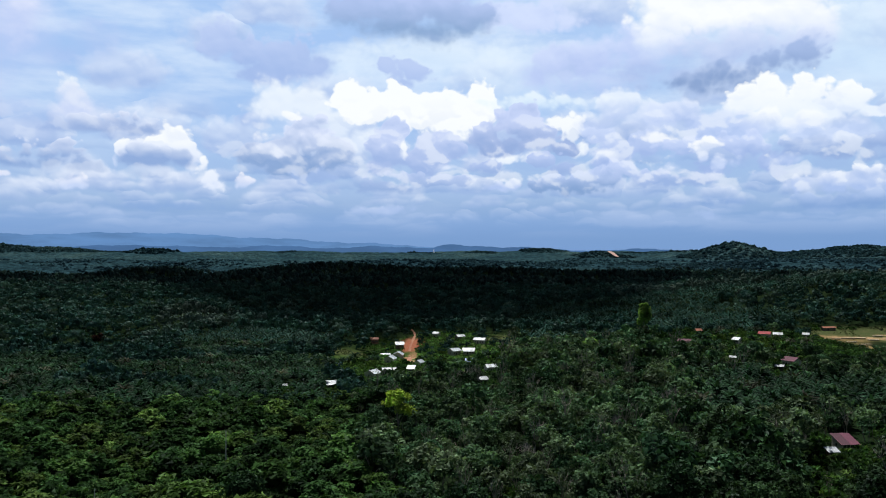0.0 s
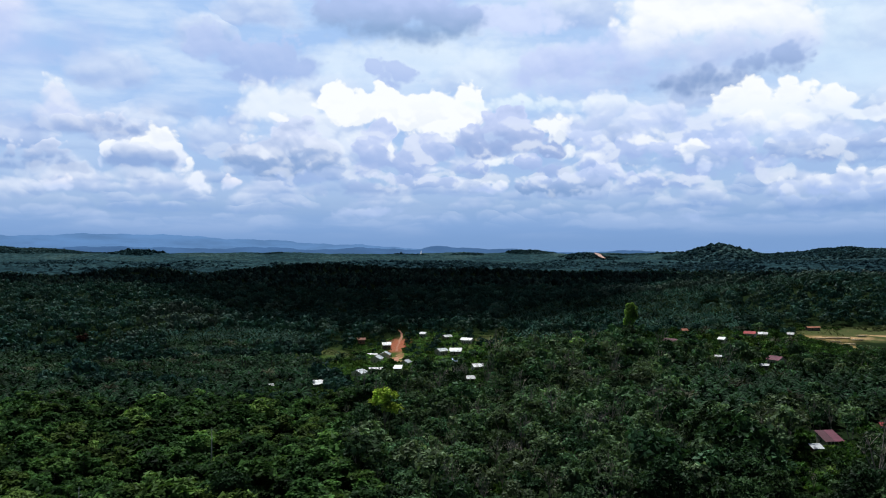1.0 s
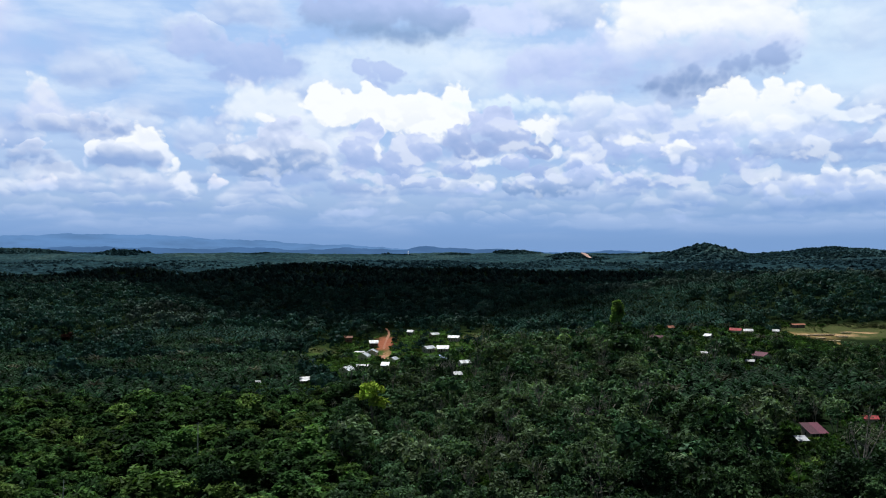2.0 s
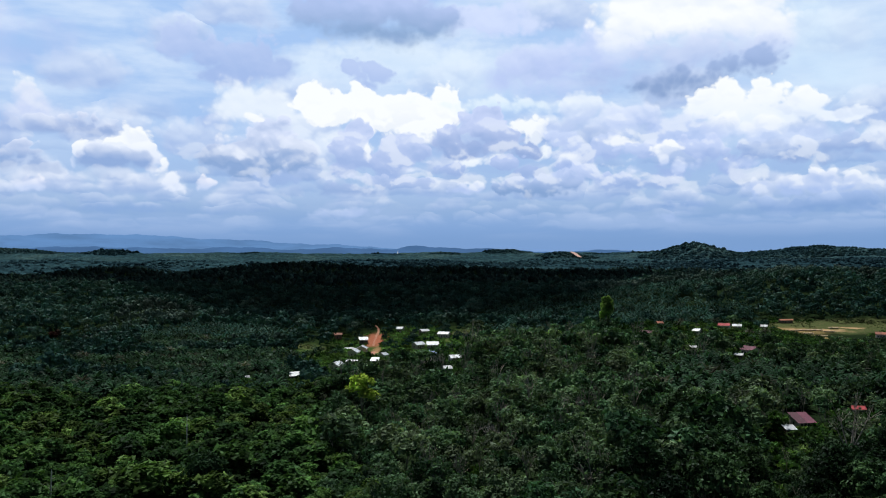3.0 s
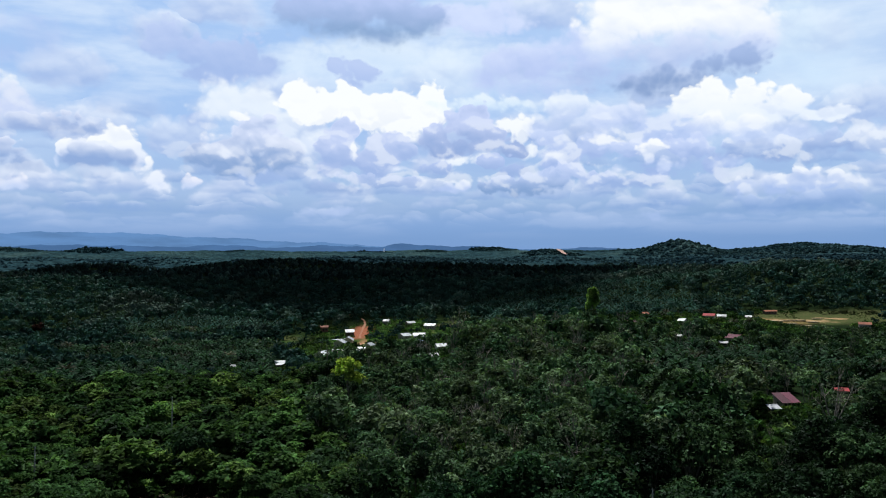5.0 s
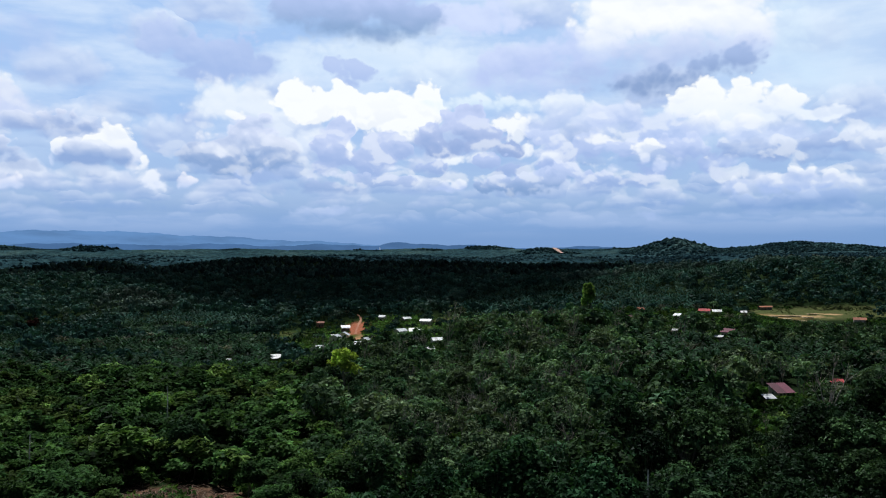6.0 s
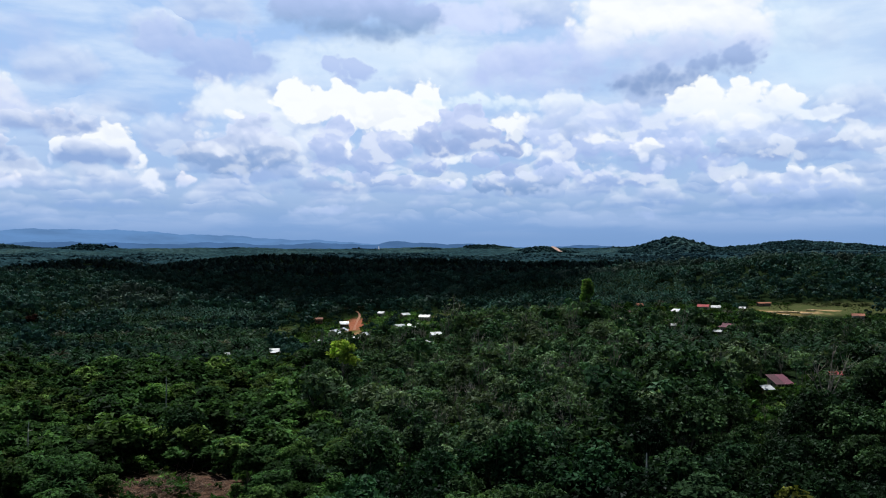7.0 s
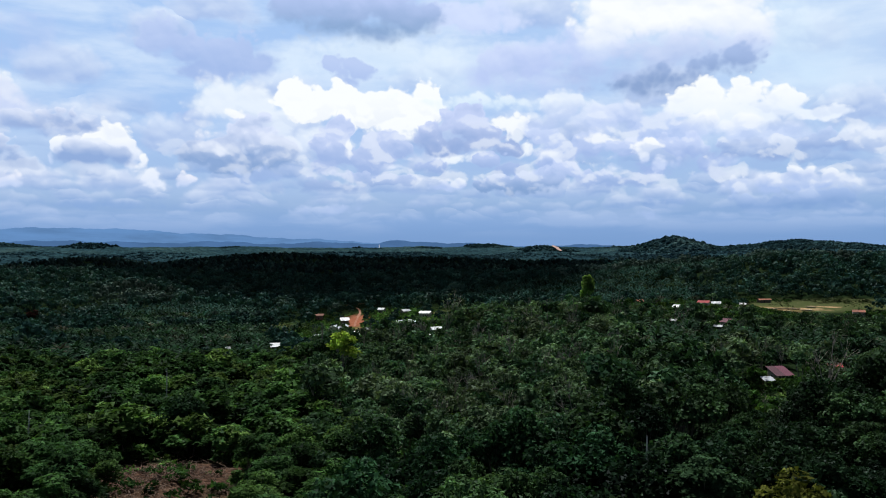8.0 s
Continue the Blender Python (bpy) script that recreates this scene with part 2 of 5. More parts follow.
# the heaped banks on the far side of the valley
cloud([(126, 168, 34, 34), (140, 196, 46, 24), (112, 190, 22, 24)], WHITE, (206, 217, 247), 215, 150, 0.4, 1.0, 1.6)
cloud([(150, 228, 70, 24), (215, 222, 50, 24), (255, 234, 34, 16), (95, 236, 40, 16)], (232, 237, 254), (158, 180, 222), 250, 205, 0.35, 1.0, 1.8, 250)
cloud([(60, 215, 60, 30), (20, 190, 50, 30)], (200, 214, 247), (170, 192, 234), 245, 165, 0.8, 0.7)
cloud([(95, 278, 72, 26), (150, 292, 62, 18), (45, 294, 56, 18), (110, 256, 26, 10)], (230, 236, 254), (146, 173, 218), 312, 252, 0.35, 1.0, 1.8, 312)
cloud([(312, 250, 36, 28), (332, 272, 22, 32), (282, 256, 24, 18)], WHITE, (226, 234, 253), 300, 240, 0.2, 1.0, 1.6)
cloud([(218, 266, 13, 17), (204, 290, 11, 17), (232, 276, 16, 14)], WHITE, (214, 225, 251), 306, 255, 0.35, 0.95, 1.8)
cloud([(275, 280, 52, 26), (312, 284, 34, 24), (240, 288, 34, 18)], (236, 241, 255), (148, 174, 219), 304, 252, 0.3, 1.0, 2.0, 304)
cloud([(354, 290, 12, 22), (368, 312, 14, 16), (384, 328, 14, 8)], WHITE, (228, 235, 253), 330, 275, 0.4, 0.95, 1.2)
cloud([(438, 324, 28, 12), (120, 327, 28, 13), (12, 308, 24, 8)], (248, 246, 255), (206, 219, 248), 342, 314, 0.5, 0.9, 1.6)
# flat grey bases low down
cloud([(770, 320, 64, 12), (690, 336, 60, 16), (720, 312, 40, 16)], (200, 213, 246), (154, 179, 222), 342, 296, 0.25, 0.95, 2.0, 342)
cloud([(1010, 328, 84, 18), (950, 334, 50, 12), (1070, 316, 40, 20)], (196, 211, 246), (138, 167, 211), 346, 300, 0.25, 1.0, 2.0, 348)
cloud([(905, 328, 18, 14), (876, 332, 30, 10)], (236, 241, 255), (188, 205, 243), 342, 314, 0.4, 0.9, 2.0)
cloud([(1205, 322, 50, 14), (1150, 312, 40, 16), (1110, 300, 30, 18)], (206, 218, 250), (158, 182, 226), 334, 292, 0.3, 0.95, 2.2, 336)
cloud([(1305, 358, 70, 10), (1250, 364, 40, 6)], (172, 194, 235), (140, 170, 218), 368, 346, 0.6, 0.9, 1.2, 368)
cloud([(300, 366, 100, 12), (560, 316, 50, 16)], (170, 192, 234), (144, 174, 220), 378, 300, 0.7, 0.85, 1.2)
cloud([(1255, 384, 30, 8), (690, 370, 60, 10)], (222, 231, 252), (180, 199, 240), 385, 330, 0.6, 0.8, 1.8)
# broken heads all along the banks: sunlit crowns and grey creases
band = W.math("MULTIPLY", W.math("MULTIPLY", W.ease(rise, 0.05, 0.085), W.ease(rise, 0.19, 0.13)), W.ease(turn, -0.35, 0.12, 0.35, 1.0))
lumps = W.math("MULTIPLY_ADD", W.math("SUBTRACT", W.noise(bent, 22, 4, 0.6, "2D"), 0.5), 0.8, relief)
sky = W.mix(W.math("MULTIPLY", W.ease(lumps, 0.06, 0.30), W.math("MULTIPLY", band, 0.42)), sky, srgb(250, 252, 255))
sky = W.mix(W.math("MULTIPLY", W.ease(lumps, -0.04, -0.30), W.math("MULTIPLY", band, 0.22)), sky, srgb(158, 183, 229))
# grey-blue air low down
low_air = W.noise(W.vec("MULTIPLY", bent, (6, 50, 0)), 1.0, 4, 0.5, "2D")
air = W.mix(W.ease(low_air, 0.35, 0.65), srgb(138, 171, 219), srgb(166, 190, 230))
air = W.mix(W.ease(rise, 0.042, 0.012), air, srgb(126, 160, 208))
sky = W.mix(W.math("MULTIPLY", W.ease(rise, 0.070, 0.022), 0.9), sky, air)
# the glare of the sky falls off overhead and away from the sun
glare = W.math("MULTIPLY", W.ease(rise, 0.28, 0.75, 1.0, 0.25), W.ease(ry, -0.4, 0.75, 0.25, 1.0))
sky = W.mix(W.ease(rise, 0.30, 0.7), sky, W.mix(0.4, clear, srgb(120, 165, 235)))
sky = W.mix(1.0, sky, (0.968, 1.0, 1.02, 1), "MULTIPLY")
back = W.add("ShaderNodeBackground")
W.put(back.inputs[0], sky), W.put(back.inputs[1], glare)
W.put(W.add("ShaderNodeOutputWorld").inputs[0], back.outputs[0])

sun = new("sun", bpy.data.lights.new("sun", "SUN"))
sun.data.energy, sun.data.angle, sun.data.color = 5.0, radians(3.5), (1.0, 0.97, 0.92)
sun.matrix_world = look((0, 0, 0), (-math.sin(SUN_TURN) * math.cos(SUN_UP), -math.cos(SUN_TURN) * math.cos(SUN_UP), -math.sin(SUN_UP)))


# ---------------------------------------------------------------- materials
def material(name):
    m = bpy.data.materials.new(name)
    m.use_nodes = True
    m.node_tree.nodes.clear()
    k = Nodes(m.node_tree)
    out = k.add("ShaderNodeOutputMaterial")
    return m, k, out


def leaf_material(name, stops, through=0.3, patch=0.012, spread=(0.65, 1.4), gloss=0.0, vary=1.0, mottle=(0.6, 1.5)):
    """Leaves: a colour for each plant, lighter and darker sprays, large patches, some light let through."""
    m, k, out = material(name)
    tint = k.add("ShaderNodeAttribute", attribute_name="tint").outputs["Fac"]
    plant = k.math("FRACT", k.math("ADD", tint, k.add("ShaderNodeObjectInfo").outputs["Random"]))
    geo = k.add("ShaderNodeNewGeometry")
    wide = k.noise(geo.outputs["Position"], patch, 3, 0.6)
    at = k.math("MULTIPLY_ADD", k.math("SUBTRACT", wide, 0.5), 1.3, k.math("MULTIPLY_ADD", k.math("SUBTRACT", plant, 0.5), vary, 0.5), clamp=True)
    col = k.ramp(at, stops)
    spray = k.ease(geo.outputs["Random Per Island"], 0, 1, *spread, smooth=False)
    spray = k.math("MULTIPLY", spray, k.ease(k.math("FRACT", k.math("MULTIPLY", plant, 7.31)), 0, 1, 1 - 0.5 * vary, 1 + 0.5 * vary, smooth=False))
    clump = k.ease(k.noise(geo.outputs["Position"], 0.045, 3, 0.55), 0.36, 0.64, 0.62, 1.42)
    spray = k.math("MULTIPLY", spray, clump)
    fine = k.ease(k.noise(geo.outputs["Position"], 0.30, 3, 0.5), 0.34, 0.66, *mottle)
    col = k.mix(1.0, col, k.math("MULTIPLY", spray, fine), "MULTIPLY")
    skin = k.add("ShaderNodeBsdfDiffuse")
    k.put(skin.inputs[0], col)
    glow = k.add("ShaderNodeBsdfTranslucent")
    k.put(glow.inputs[0], k.mix(1.0, col, (1.0, 1.12, 0.6, 1), "MULTIPLY"))
    both = k.add("ShaderNodeMixShader")
    both.inputs[0].default_value = through
    k.put(both.inputs[1], skin.outputs[0]), k.put(both.inputs[2], glow.outputs[0])
    if gloss:  # waxy leaves catch the sky
        wax = k.add("ShaderNodeBsdfGlossy")
        wax.inputs["Roughness"].default_value = 0.42
        wax.inputs[0].default_value = (0.68, 0.8, 0.84, 1)
        full = k.add("ShaderNodeMixShader")
        full.inputs[0].default_value = gloss
        k.put(full.inputs[1], both.outputs[0]), k.put(full.inputs[2], wax.outputs[0])
        both = full
    k.put(out.inputs[0], both.outputs[0])
    return m


def plain_material(name, a, b, scale=2.0, rough=0.8, bump=0.0, metal=0.0, ribs=0.0, own=0.0):
    """Two colours mixed by noise at two scales, with relief; ribs: width of corrugation; own: how far each object differs."""
    m, k, out = material(name)
    spot = k.add("ShaderNodeTexCoord").outputs["Object"]
    f = k.math("ADD", k.math("MULTIPLY", k.noise(spot, scale, 5, 0.6), 0.6), k.math("MULTIPLY", k.noise(spot, scale * 9, 3, 0.6), 0.4))
    col = k.mix(k.ease(f, 0.35, 0.65), (*a, 1), (*b, 1))
    if own:
        lum = k.ease(k.add("ShaderNodeObjectInfo").outputs["Random"], 0, 1, 1 - own, 1 + own, smooth=False)
        col = k.mix(1.0, col, lum, "MULTIPLY")
    p = k.add("ShaderNodeBsdfPrincipled")
    k.put(p.inputs["Base Color"], col)
    p.inputs["Roughness"].default_value, p.inputs["Metallic"].default_value = rough, metal
    if bump or ribs:
        b1 = k.add("ShaderNodeBump")
        b1.inputs["Distance"].default_value = 0.03
        b1.inputs["Strength"].default_value = 0.6
        h = f
        if ribs:
            wave = k.add("ShaderNodeTexWave", bands_direction="X")
            k.put(wave.inputs["Vector"], spot)
            wave.inputs["Scale"].default_value = 1 / ribs / 3.1
            h = k.math("MULTIPLY_ADD", f, 0.4, wave.outputs["Fac"])
        k.put(b1.inputs["Height"], h)
        k.put(p.inputs["Normal"], b1.outputs[0])
    k.put(out.inputs[0], p.outputs[0])
    return m


BROAD = leaf_material("broad_leaves", ((0.0, (0.0162, 0.040, 0.014, 1)), (0.35, (0.0231, 0.055, 0.018, 1)), (0.7, (0.0325, 0.074, 0.021, 1)), (1.0, (0.0564, 0.096, 0.026, 1))), spread=(0.5, 1.7), gloss=0.002)
RUBBER = leaf_material("rubber_leaves", ((0.0, (0.0268, 0.066, 0.034, 1)), (0.4, (0.0415, 0.083, 0.042, 1)), (0.75, (0.0605, 0.100, 0.052, 1)), (1.0, (0.0761, 0.104, 0.064, 1))), 0.25, spread=(0.55, 1.5), gloss=0.003)
PALM = leaf_material("palm_fronds", ((0.0, (0.0110, 0.032, 0.017, 1)), (0.5, (0.0175, 0.044, 0.023, 1)), (0.93, (0.0248, 0.050, 0.027, 1)), (1.0, (0.0515, 0.056, 0.040, 1))), 0.15, spread=(0.4, 1.5), gloss=0.004, mottle=(0.75, 1.25))
# slope, far palm and pale greens have some blue air haze mixed in
SLOPE = leaf_material("hazy_slope_leaves", ((0.0, (0.0110, 0.034, 0.032, 1)), (0.5, (0.0202, 0.053, 0.045, 1)), (0.8, (0.0331, 0.071, 0.058, 1)), (1.0, (0.0534, 0.087, 0.072, 1))), 0.16, 0.009, (0.88, 1.12), gloss=0.004, vary=0.8, mottle=(0.82, 1.2))
FAR_PALM = leaf_material("hazy_palm_fronds", ((0.0, (0.0120, 0.036, 0.030, 1)), (0.5, (0.0193, 0.050, 0.040, 1)), (1.0, (0.0331, 0.064, 0.052, 1))), 0.12, spread=(0.72, 1.3), gloss=0.003, mottle=(0.8, 1.2))
PALE = leaf_material("hazy_pale_leaves", ((0.0, (0.040, 0.072, 0.062, 1)), (0.5, (0.056, 0.088, 0.074, 1)), (1.0, (0.078, 0.104, 0.088, 1))), 0.05, 0.02, (0.88, 1.12), vary=0.6, mottle=(0.85, 1.2))
# far greens turned blue: the haze of distance is painted into the leaves
FAR_WOOD = leaf_material("hazy_canopy", ((0.0, (0.0132, 0.034, 0.046, 1)), (0.45, (0.0202, 0.050, 0.062, 1)), (0.7, (0.0317, 0.068, 0.076, 1)), (1.0, (0.0546, 0.098, 0.096, 1))), 0.3, 0.0035, (0.9, 1.1), vary=0.5, mottle=(0.8, 1.25))
FAR_GROVE = leaf_material("hazy_grove_leaves", ((0.0, (0.0108, 0.028, 0.038, 1)), (0.5, (0.0189, 0.046, 0.061, 1)), (1.0, (0.0342, 0.070, 0.084, 1))), 0.25, 0.004, (0.9, 1.1), vary=0.6, mottle=(0.85, 1.2))
RIDGE_WOOD = leaf_material("hazy_ridge_leaves", ((0.0, (0.0081, 0.022, 0.020, 1)), (0.5, (0.0153, 0.036, 0.031, 1)), (1.0, (0.0324, 0.054, 0.046, 1))), 0.3, 0.006, gloss=0.006)
YELLOW = leaf_material("yellow_leaves", ((0.0, (0.20, 0.29, 0.045, 1)), (1.0, (0.24, 0.33, 0.06, 1))), 0.35)
# fresh green, with the sunlit look of the hamlet's shrubs added as brightness
FRESH = leaf_material("fresh_lit_leaves", ((0.0, (0.048, 0.11, 0.036, 1)), (1.0, (0.07, 0.135, 0.042, 1))), 0.35)
DEEP = leaf_material("deep_leaves", ((0.0, (0.0117, 0.033, 0.016, 1)), (0.5, (0.0198, 0.050, 0.022, 1)), (1.0, (0.0360, 0.070, 0.028, 1))), 0.25, spread=(0.5, 1.7), gloss=0.003)
LAYERED = leaf_material("layered_leaves", ((0.0, (0.030, 0.068, 0.034, 1)), (1.0, (0.044, 0.088, 0.044, 1))), 0.25, spread=(0.5, 1.6))
# DEEP darkened by a third; the right-hand wood's darkness is put into the colour
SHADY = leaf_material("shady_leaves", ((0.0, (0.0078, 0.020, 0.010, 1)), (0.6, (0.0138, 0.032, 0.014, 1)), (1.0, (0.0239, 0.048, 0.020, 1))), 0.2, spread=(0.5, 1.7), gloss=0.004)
MEADOW = leaf_material("meadow_grass", ((0.0, (0.045, 0.070, 0.024, 1)), (1.0, (0.070, 0.088, 0.034, 1))), 0.2)
OLIVE = leaf_material("olive_leaves", ((0.0, (0.050, 0.058, 0.014, 1)), (1.0, (0.068, 0.076, 0.018, 1))), 0.3)
BRIGHT = leaf_material("bright_leaves", ((0.0, (0.15, 0.25, 0.07, 1)), (1.0, (0.19, 0.30, 0.08, 1))), 0.5)
RED_LEAF = leaf_material("red_leaves", ((0.0, (0.026, 0.014, 0.014, 1)), (1.0, (0.038, 0.020, 0.018, 1))), 0.1)
BARK = plain_material("bark", (0.10, 0.085, 0.07), (0.20, 0.18, 0.15), 1.5, 0.9, 1)
PALE_BARK = plain_material("pale_bark", (0.20, 0.18, 0.155), (0.33, 0.30, 0.26), 1.5, 0.9, 1)

# ---------------------------------------------------------------- lie of the land
HILLS = (  # x, y, half width, half depth, height
    (110, 270, 95, 150, 9), (60, 430, 90, 100, 8), (-60, 520, 90, 120, -3), (210, 560, 130, 150, 7),
    (-50, 192, 12, 14, 2.2), (-45, 187, 3.5, 3, 1.3), (-56, 193, 4, 3, 1.5), (-50, 198, 3, 2.5, 1.2), (-40, 180, 4, 3, 1.2),
    (-440, 1080, 150, 150, 11), (-80, 935, 130, 70, -4), (-30, 1420, 330, 170, 7),
    (-42, 700, 45, 60, -14.2), (-25, 600, 30, 50, 0.3), (20, 705, 32, 40, 0.8), (10, 610, 45, 45, -6.1), (205, 620, 70, 70, 6.0), (355, 630, 45, 60, -2.3), (120, 640, 50, 60, -2.7), (-30, 840, 60, 60, -1.1), (-190, 690, 50, 60, 6.3), (-240, 825, 70, 85, 14.6), (-275, 690, 60, 70, -15.1), (-170, 1030, 190, 120, -14.2), (420, 900, 260, 150, 34.3), (390, 780, 210, 130, 9.0), (-115, 830, 50, 60, -1.1),
)
MID_HILLS = (
    (-650, 1880, 85, 170, 17), (-400, 1900, 100, 200, 8), (-270, 1880, 135, 260, 16), (-60, 1900, 200, 220, 10), (150, 1900, 230, 200, 6), (350, 1850, 150, 200, 5),
    (-850, 1850, 200, 250, -11), (-560, 1950, 60, 200, -13), (520, 1400, 200, 130, 15), (300, 1150, 150, 110, 13), (1000, 2450, 620, 300, 8), (-60, 2600, 260, 160, 14), (-900, 2700, 420, 200, 6),
)
FAR_HILLS = (
    (1069, 3130, 122, 240, 57), (1230, 3200, 150, 200, 16), (1720, 3400, 300, 260, 34), (-2120, 4150, 420, 300, 31), (-1300, 3800, 92, 150, 26),
    (640, 3420, 100, 100, 33), (1160, 4500, 300, 200, 10), (-100, 4300, 150, 200, 9), (190, 4300, 90, 150, 13), (520, 4400, 150, 200, 12), (-900, 4300, 300, 200, 8),
)


def land(x, y):
    """Height of the ground, for numbers or arrays."""
    x, y = np.asarray(x, float), np.asarray(y, float)
    z = np.interp(np.hypot(x, y), (0, 850, 1500, 2200, 3000, 4000, 4700, 9000), (-7, -7, 6, 12, 24, 45, 53, 55))
    for hx, hy, sx, sy, h in HILLS + MID_HILLS + FAR_HILLS:
        z = z + h * np.exp(-((x - hx) / sx) ** 2 - ((y - hy) / sy) ** 2)
    rough = np.clip((np.hypot(x, y) - 500) / 900, 0.15, 1)
    z = z + rough * (2.6 * np.sin(x / 61 + 1.3 * np.sin(y / 83)) + 2.2 * np.sin(y / 71 + x / 190) + 1.3 * np.sin(x / 23 - y / 31))
    far = np.clip((np.hypot(x, y) - 1700) / 900, 0, 1)
    z = z + far * (4 * np.sin(y / 120 + 1.7 * np.sin(x / 300)) + 3.5 * np.sin(x / 190 + 1.2 * np.sin(y / 180)) + 2 * np.sin(x / 67 + y / 88))
    return z


def sheet(name, verts, faces, mats, tint=None, index=None, smooth=False):
    """A mesh from arrays; faces: one array of triangles or quads."""
    me = bpy.data.meshes.new(name)
    n, c = faces.shape
    me.vertices.add(len(verts)), me.loops.add(n * c), me.polygons.add(n)
    me.vertices.foreach_set("co", np.ascontiguousarray(verts, np.float32).ravel())
    me.loops.foreach_set("vertex_index", np.ascontiguousarray(faces, np.int32).ravel())
    me.polygons.foreach_set("loop_start", np.arange(0, n * c, c, dtype=np.int32))
    me.polygons.foreach_set("loop_total", np.full(n, c, np.int32))
    me.polygons.foreach_set("use_smooth", np.full(n, smooth))
    for m in mats:
        me.materials.append(m)
    if index is not None:
        me.polygons.foreach_set("material_index", np.ascontiguousarray(index, np.int32))
    if tint is not None:
        me.attributes.new("tint", "FLOAT", "POINT").data.foreach_set("value", np.ascontiguousarray(tint, np.float32))
    me.update(calc_edges=True)
    return me


def ground_material():
    """Undergrowth, grass, red soil and sand, each in its own plots."""
    m, k, out = material("ground")
    pos = k.add("ShaderNodeNewGeometry").outputs["Position"]
    shift = k.vec("MULTIPLY", k.vec("SUBTRACT", k.noise(pos, 0.06, 4, 0.6, color=True), (0.5, 0.5, 0.5)), (34, 34, 0))
    spot = k.vec("MULTIPLY", k.vec("ADD", pos, shift), (1, 1, 0))
    fine, wide = k.noise(pos, 0.6, 5, 0.65), k.noise(pos, 0.006, 4, 0.6)
    col = k.ramp(k.math("ADD", k.math("MULTIPLY", fine, 0.5), k.math("MULTIPLY", wide, 0.5)), (
        (0.3, (0.006, 0.012, 0.006, 1)), (0.5, (0.011, 0.021, 0.009, 1)), (0.7, (0.021, 0.034, 0.014, 1))))

    def plot(col, x, y, a, b, c1, c2, soft=0.35):
        d = k.vec("LENGTH", k.vec("MULTIPLY_ADD", spot, (1 / a, 1 / b, 0), (-x / a, -y / b, 0)))
        return k.mix(k.ease(d, 1 + soft, 1 - soft), col, k.mix(k.ease(fine, 0.35, 0.65), (*c1, 1), (*c2, 1)))

    grass, straw = ((0.035, 0.07, 0.018), (0.06, 0.095, 0.026)), ((0.085, 0.09, 0.042), (0.05, 0.075, 0.026))
    soil, sand, pale = ((0.22, 0.11, 0.06), (0.32, 0.21, 0.12)), ((0.27, 0.18, 0.09), (0.10, 0.10, 0.035)), ((0.42, 0.30, 0.17), (0.34, 0.22, 0.12))
    col = plot(col, -10, 620, 80, 135, *grass)
    col = plot(col, -69, 668, 25, 38, *straw)
    col = plot(col, 50, 690, 26, 32, *straw)
    col = plot(col, 200, 575, 80, 60, *grass)
    col = plot(col, 350, 674, 70, 27, *straw)
    col = plot(col, 304, 652, 24, 14, *sand, 0.7)
    col = plot(col, 303, 607, 9, 20, *sand, 0.7)
    col = plot(col, 322, 658, 22, 4, *pale, 0.6)
    col = plot(col, 291, 640, 5, 10, *pale, 0.6)
    col = plot(col, 356, 672, 12, 3, *pale, 0.6)
    col = plot(col, -45, 950, 26, 16, (0.09, 0.06, 0.045), (0.06, 0.075, 0.03))
    col = plot(col, -17, 646, 12, 8, *pale, 0.5)
    col = plot(col, -25, 650, 5.5, 60, *soil)
    col = plot(col, -28, 742, 9, 24, (0.26, 0.085, 0.05), (0.30, 0.13, 0.08))
    col = plot(col, -23, 606, 8, 16, *pale)
    col = plot(col, -51, 196, 17, 17, (0.035, 0.022, 0.016), (0.135, 0.08, 0.058), 0.25)
    col = plot(col, -43, 166, 17, 26, (0.055, 0.036, 0.026), (0.12, 0.075, 0.052), 0.25)
    p = k.add("ShaderNodeBsdfPrincipled")
    k.put(p.inputs["Base Color"], col)
    p.inputs["Roughness"].default_value = 0.95
    p.inputs["Specular IOR Level"].default_value = 0.0
    bump = k.add("ShaderNodeBump")
    bump.inputs["Distance"].default_value = 0.4
    k.put(bump.inputs["Height"], fine), k.put(p.inputs["Normal"], bump.outputs[0])
    k.put(out.inputs[0], p.outputs[0])
    return m


def ground():
    """One sheet, finer near the middle, out to the horizon."""
    gx = np.sinh(np.linspace(-4.2, 4.2, 191)) * 150
    gy = np.concatenate([-np.sinh(np.linspace(3.4, 0, 40)) * 300, np.linspace(0, 1, 171)[1:] ** 1.9 * 5400])
    x, y = np.meshgrid(gx, gy)
    v = np.stack([x, y, land(x, y)], -1).reshape(-1, 3)
    n = len(gx)
    i = (np.arange(len(gy) - 1)[:, None] * n + np.arange(n - 1)).ravel()
    f = np.stack([i, i + 1, i + n + 1, i + n], -1)
    tagged(new("ground", sheet("ground", v, f, [ground_material()], smooth=True)), "rolling land under green undergrowth, with bare red soil", "ground", kind="structure")


ground()

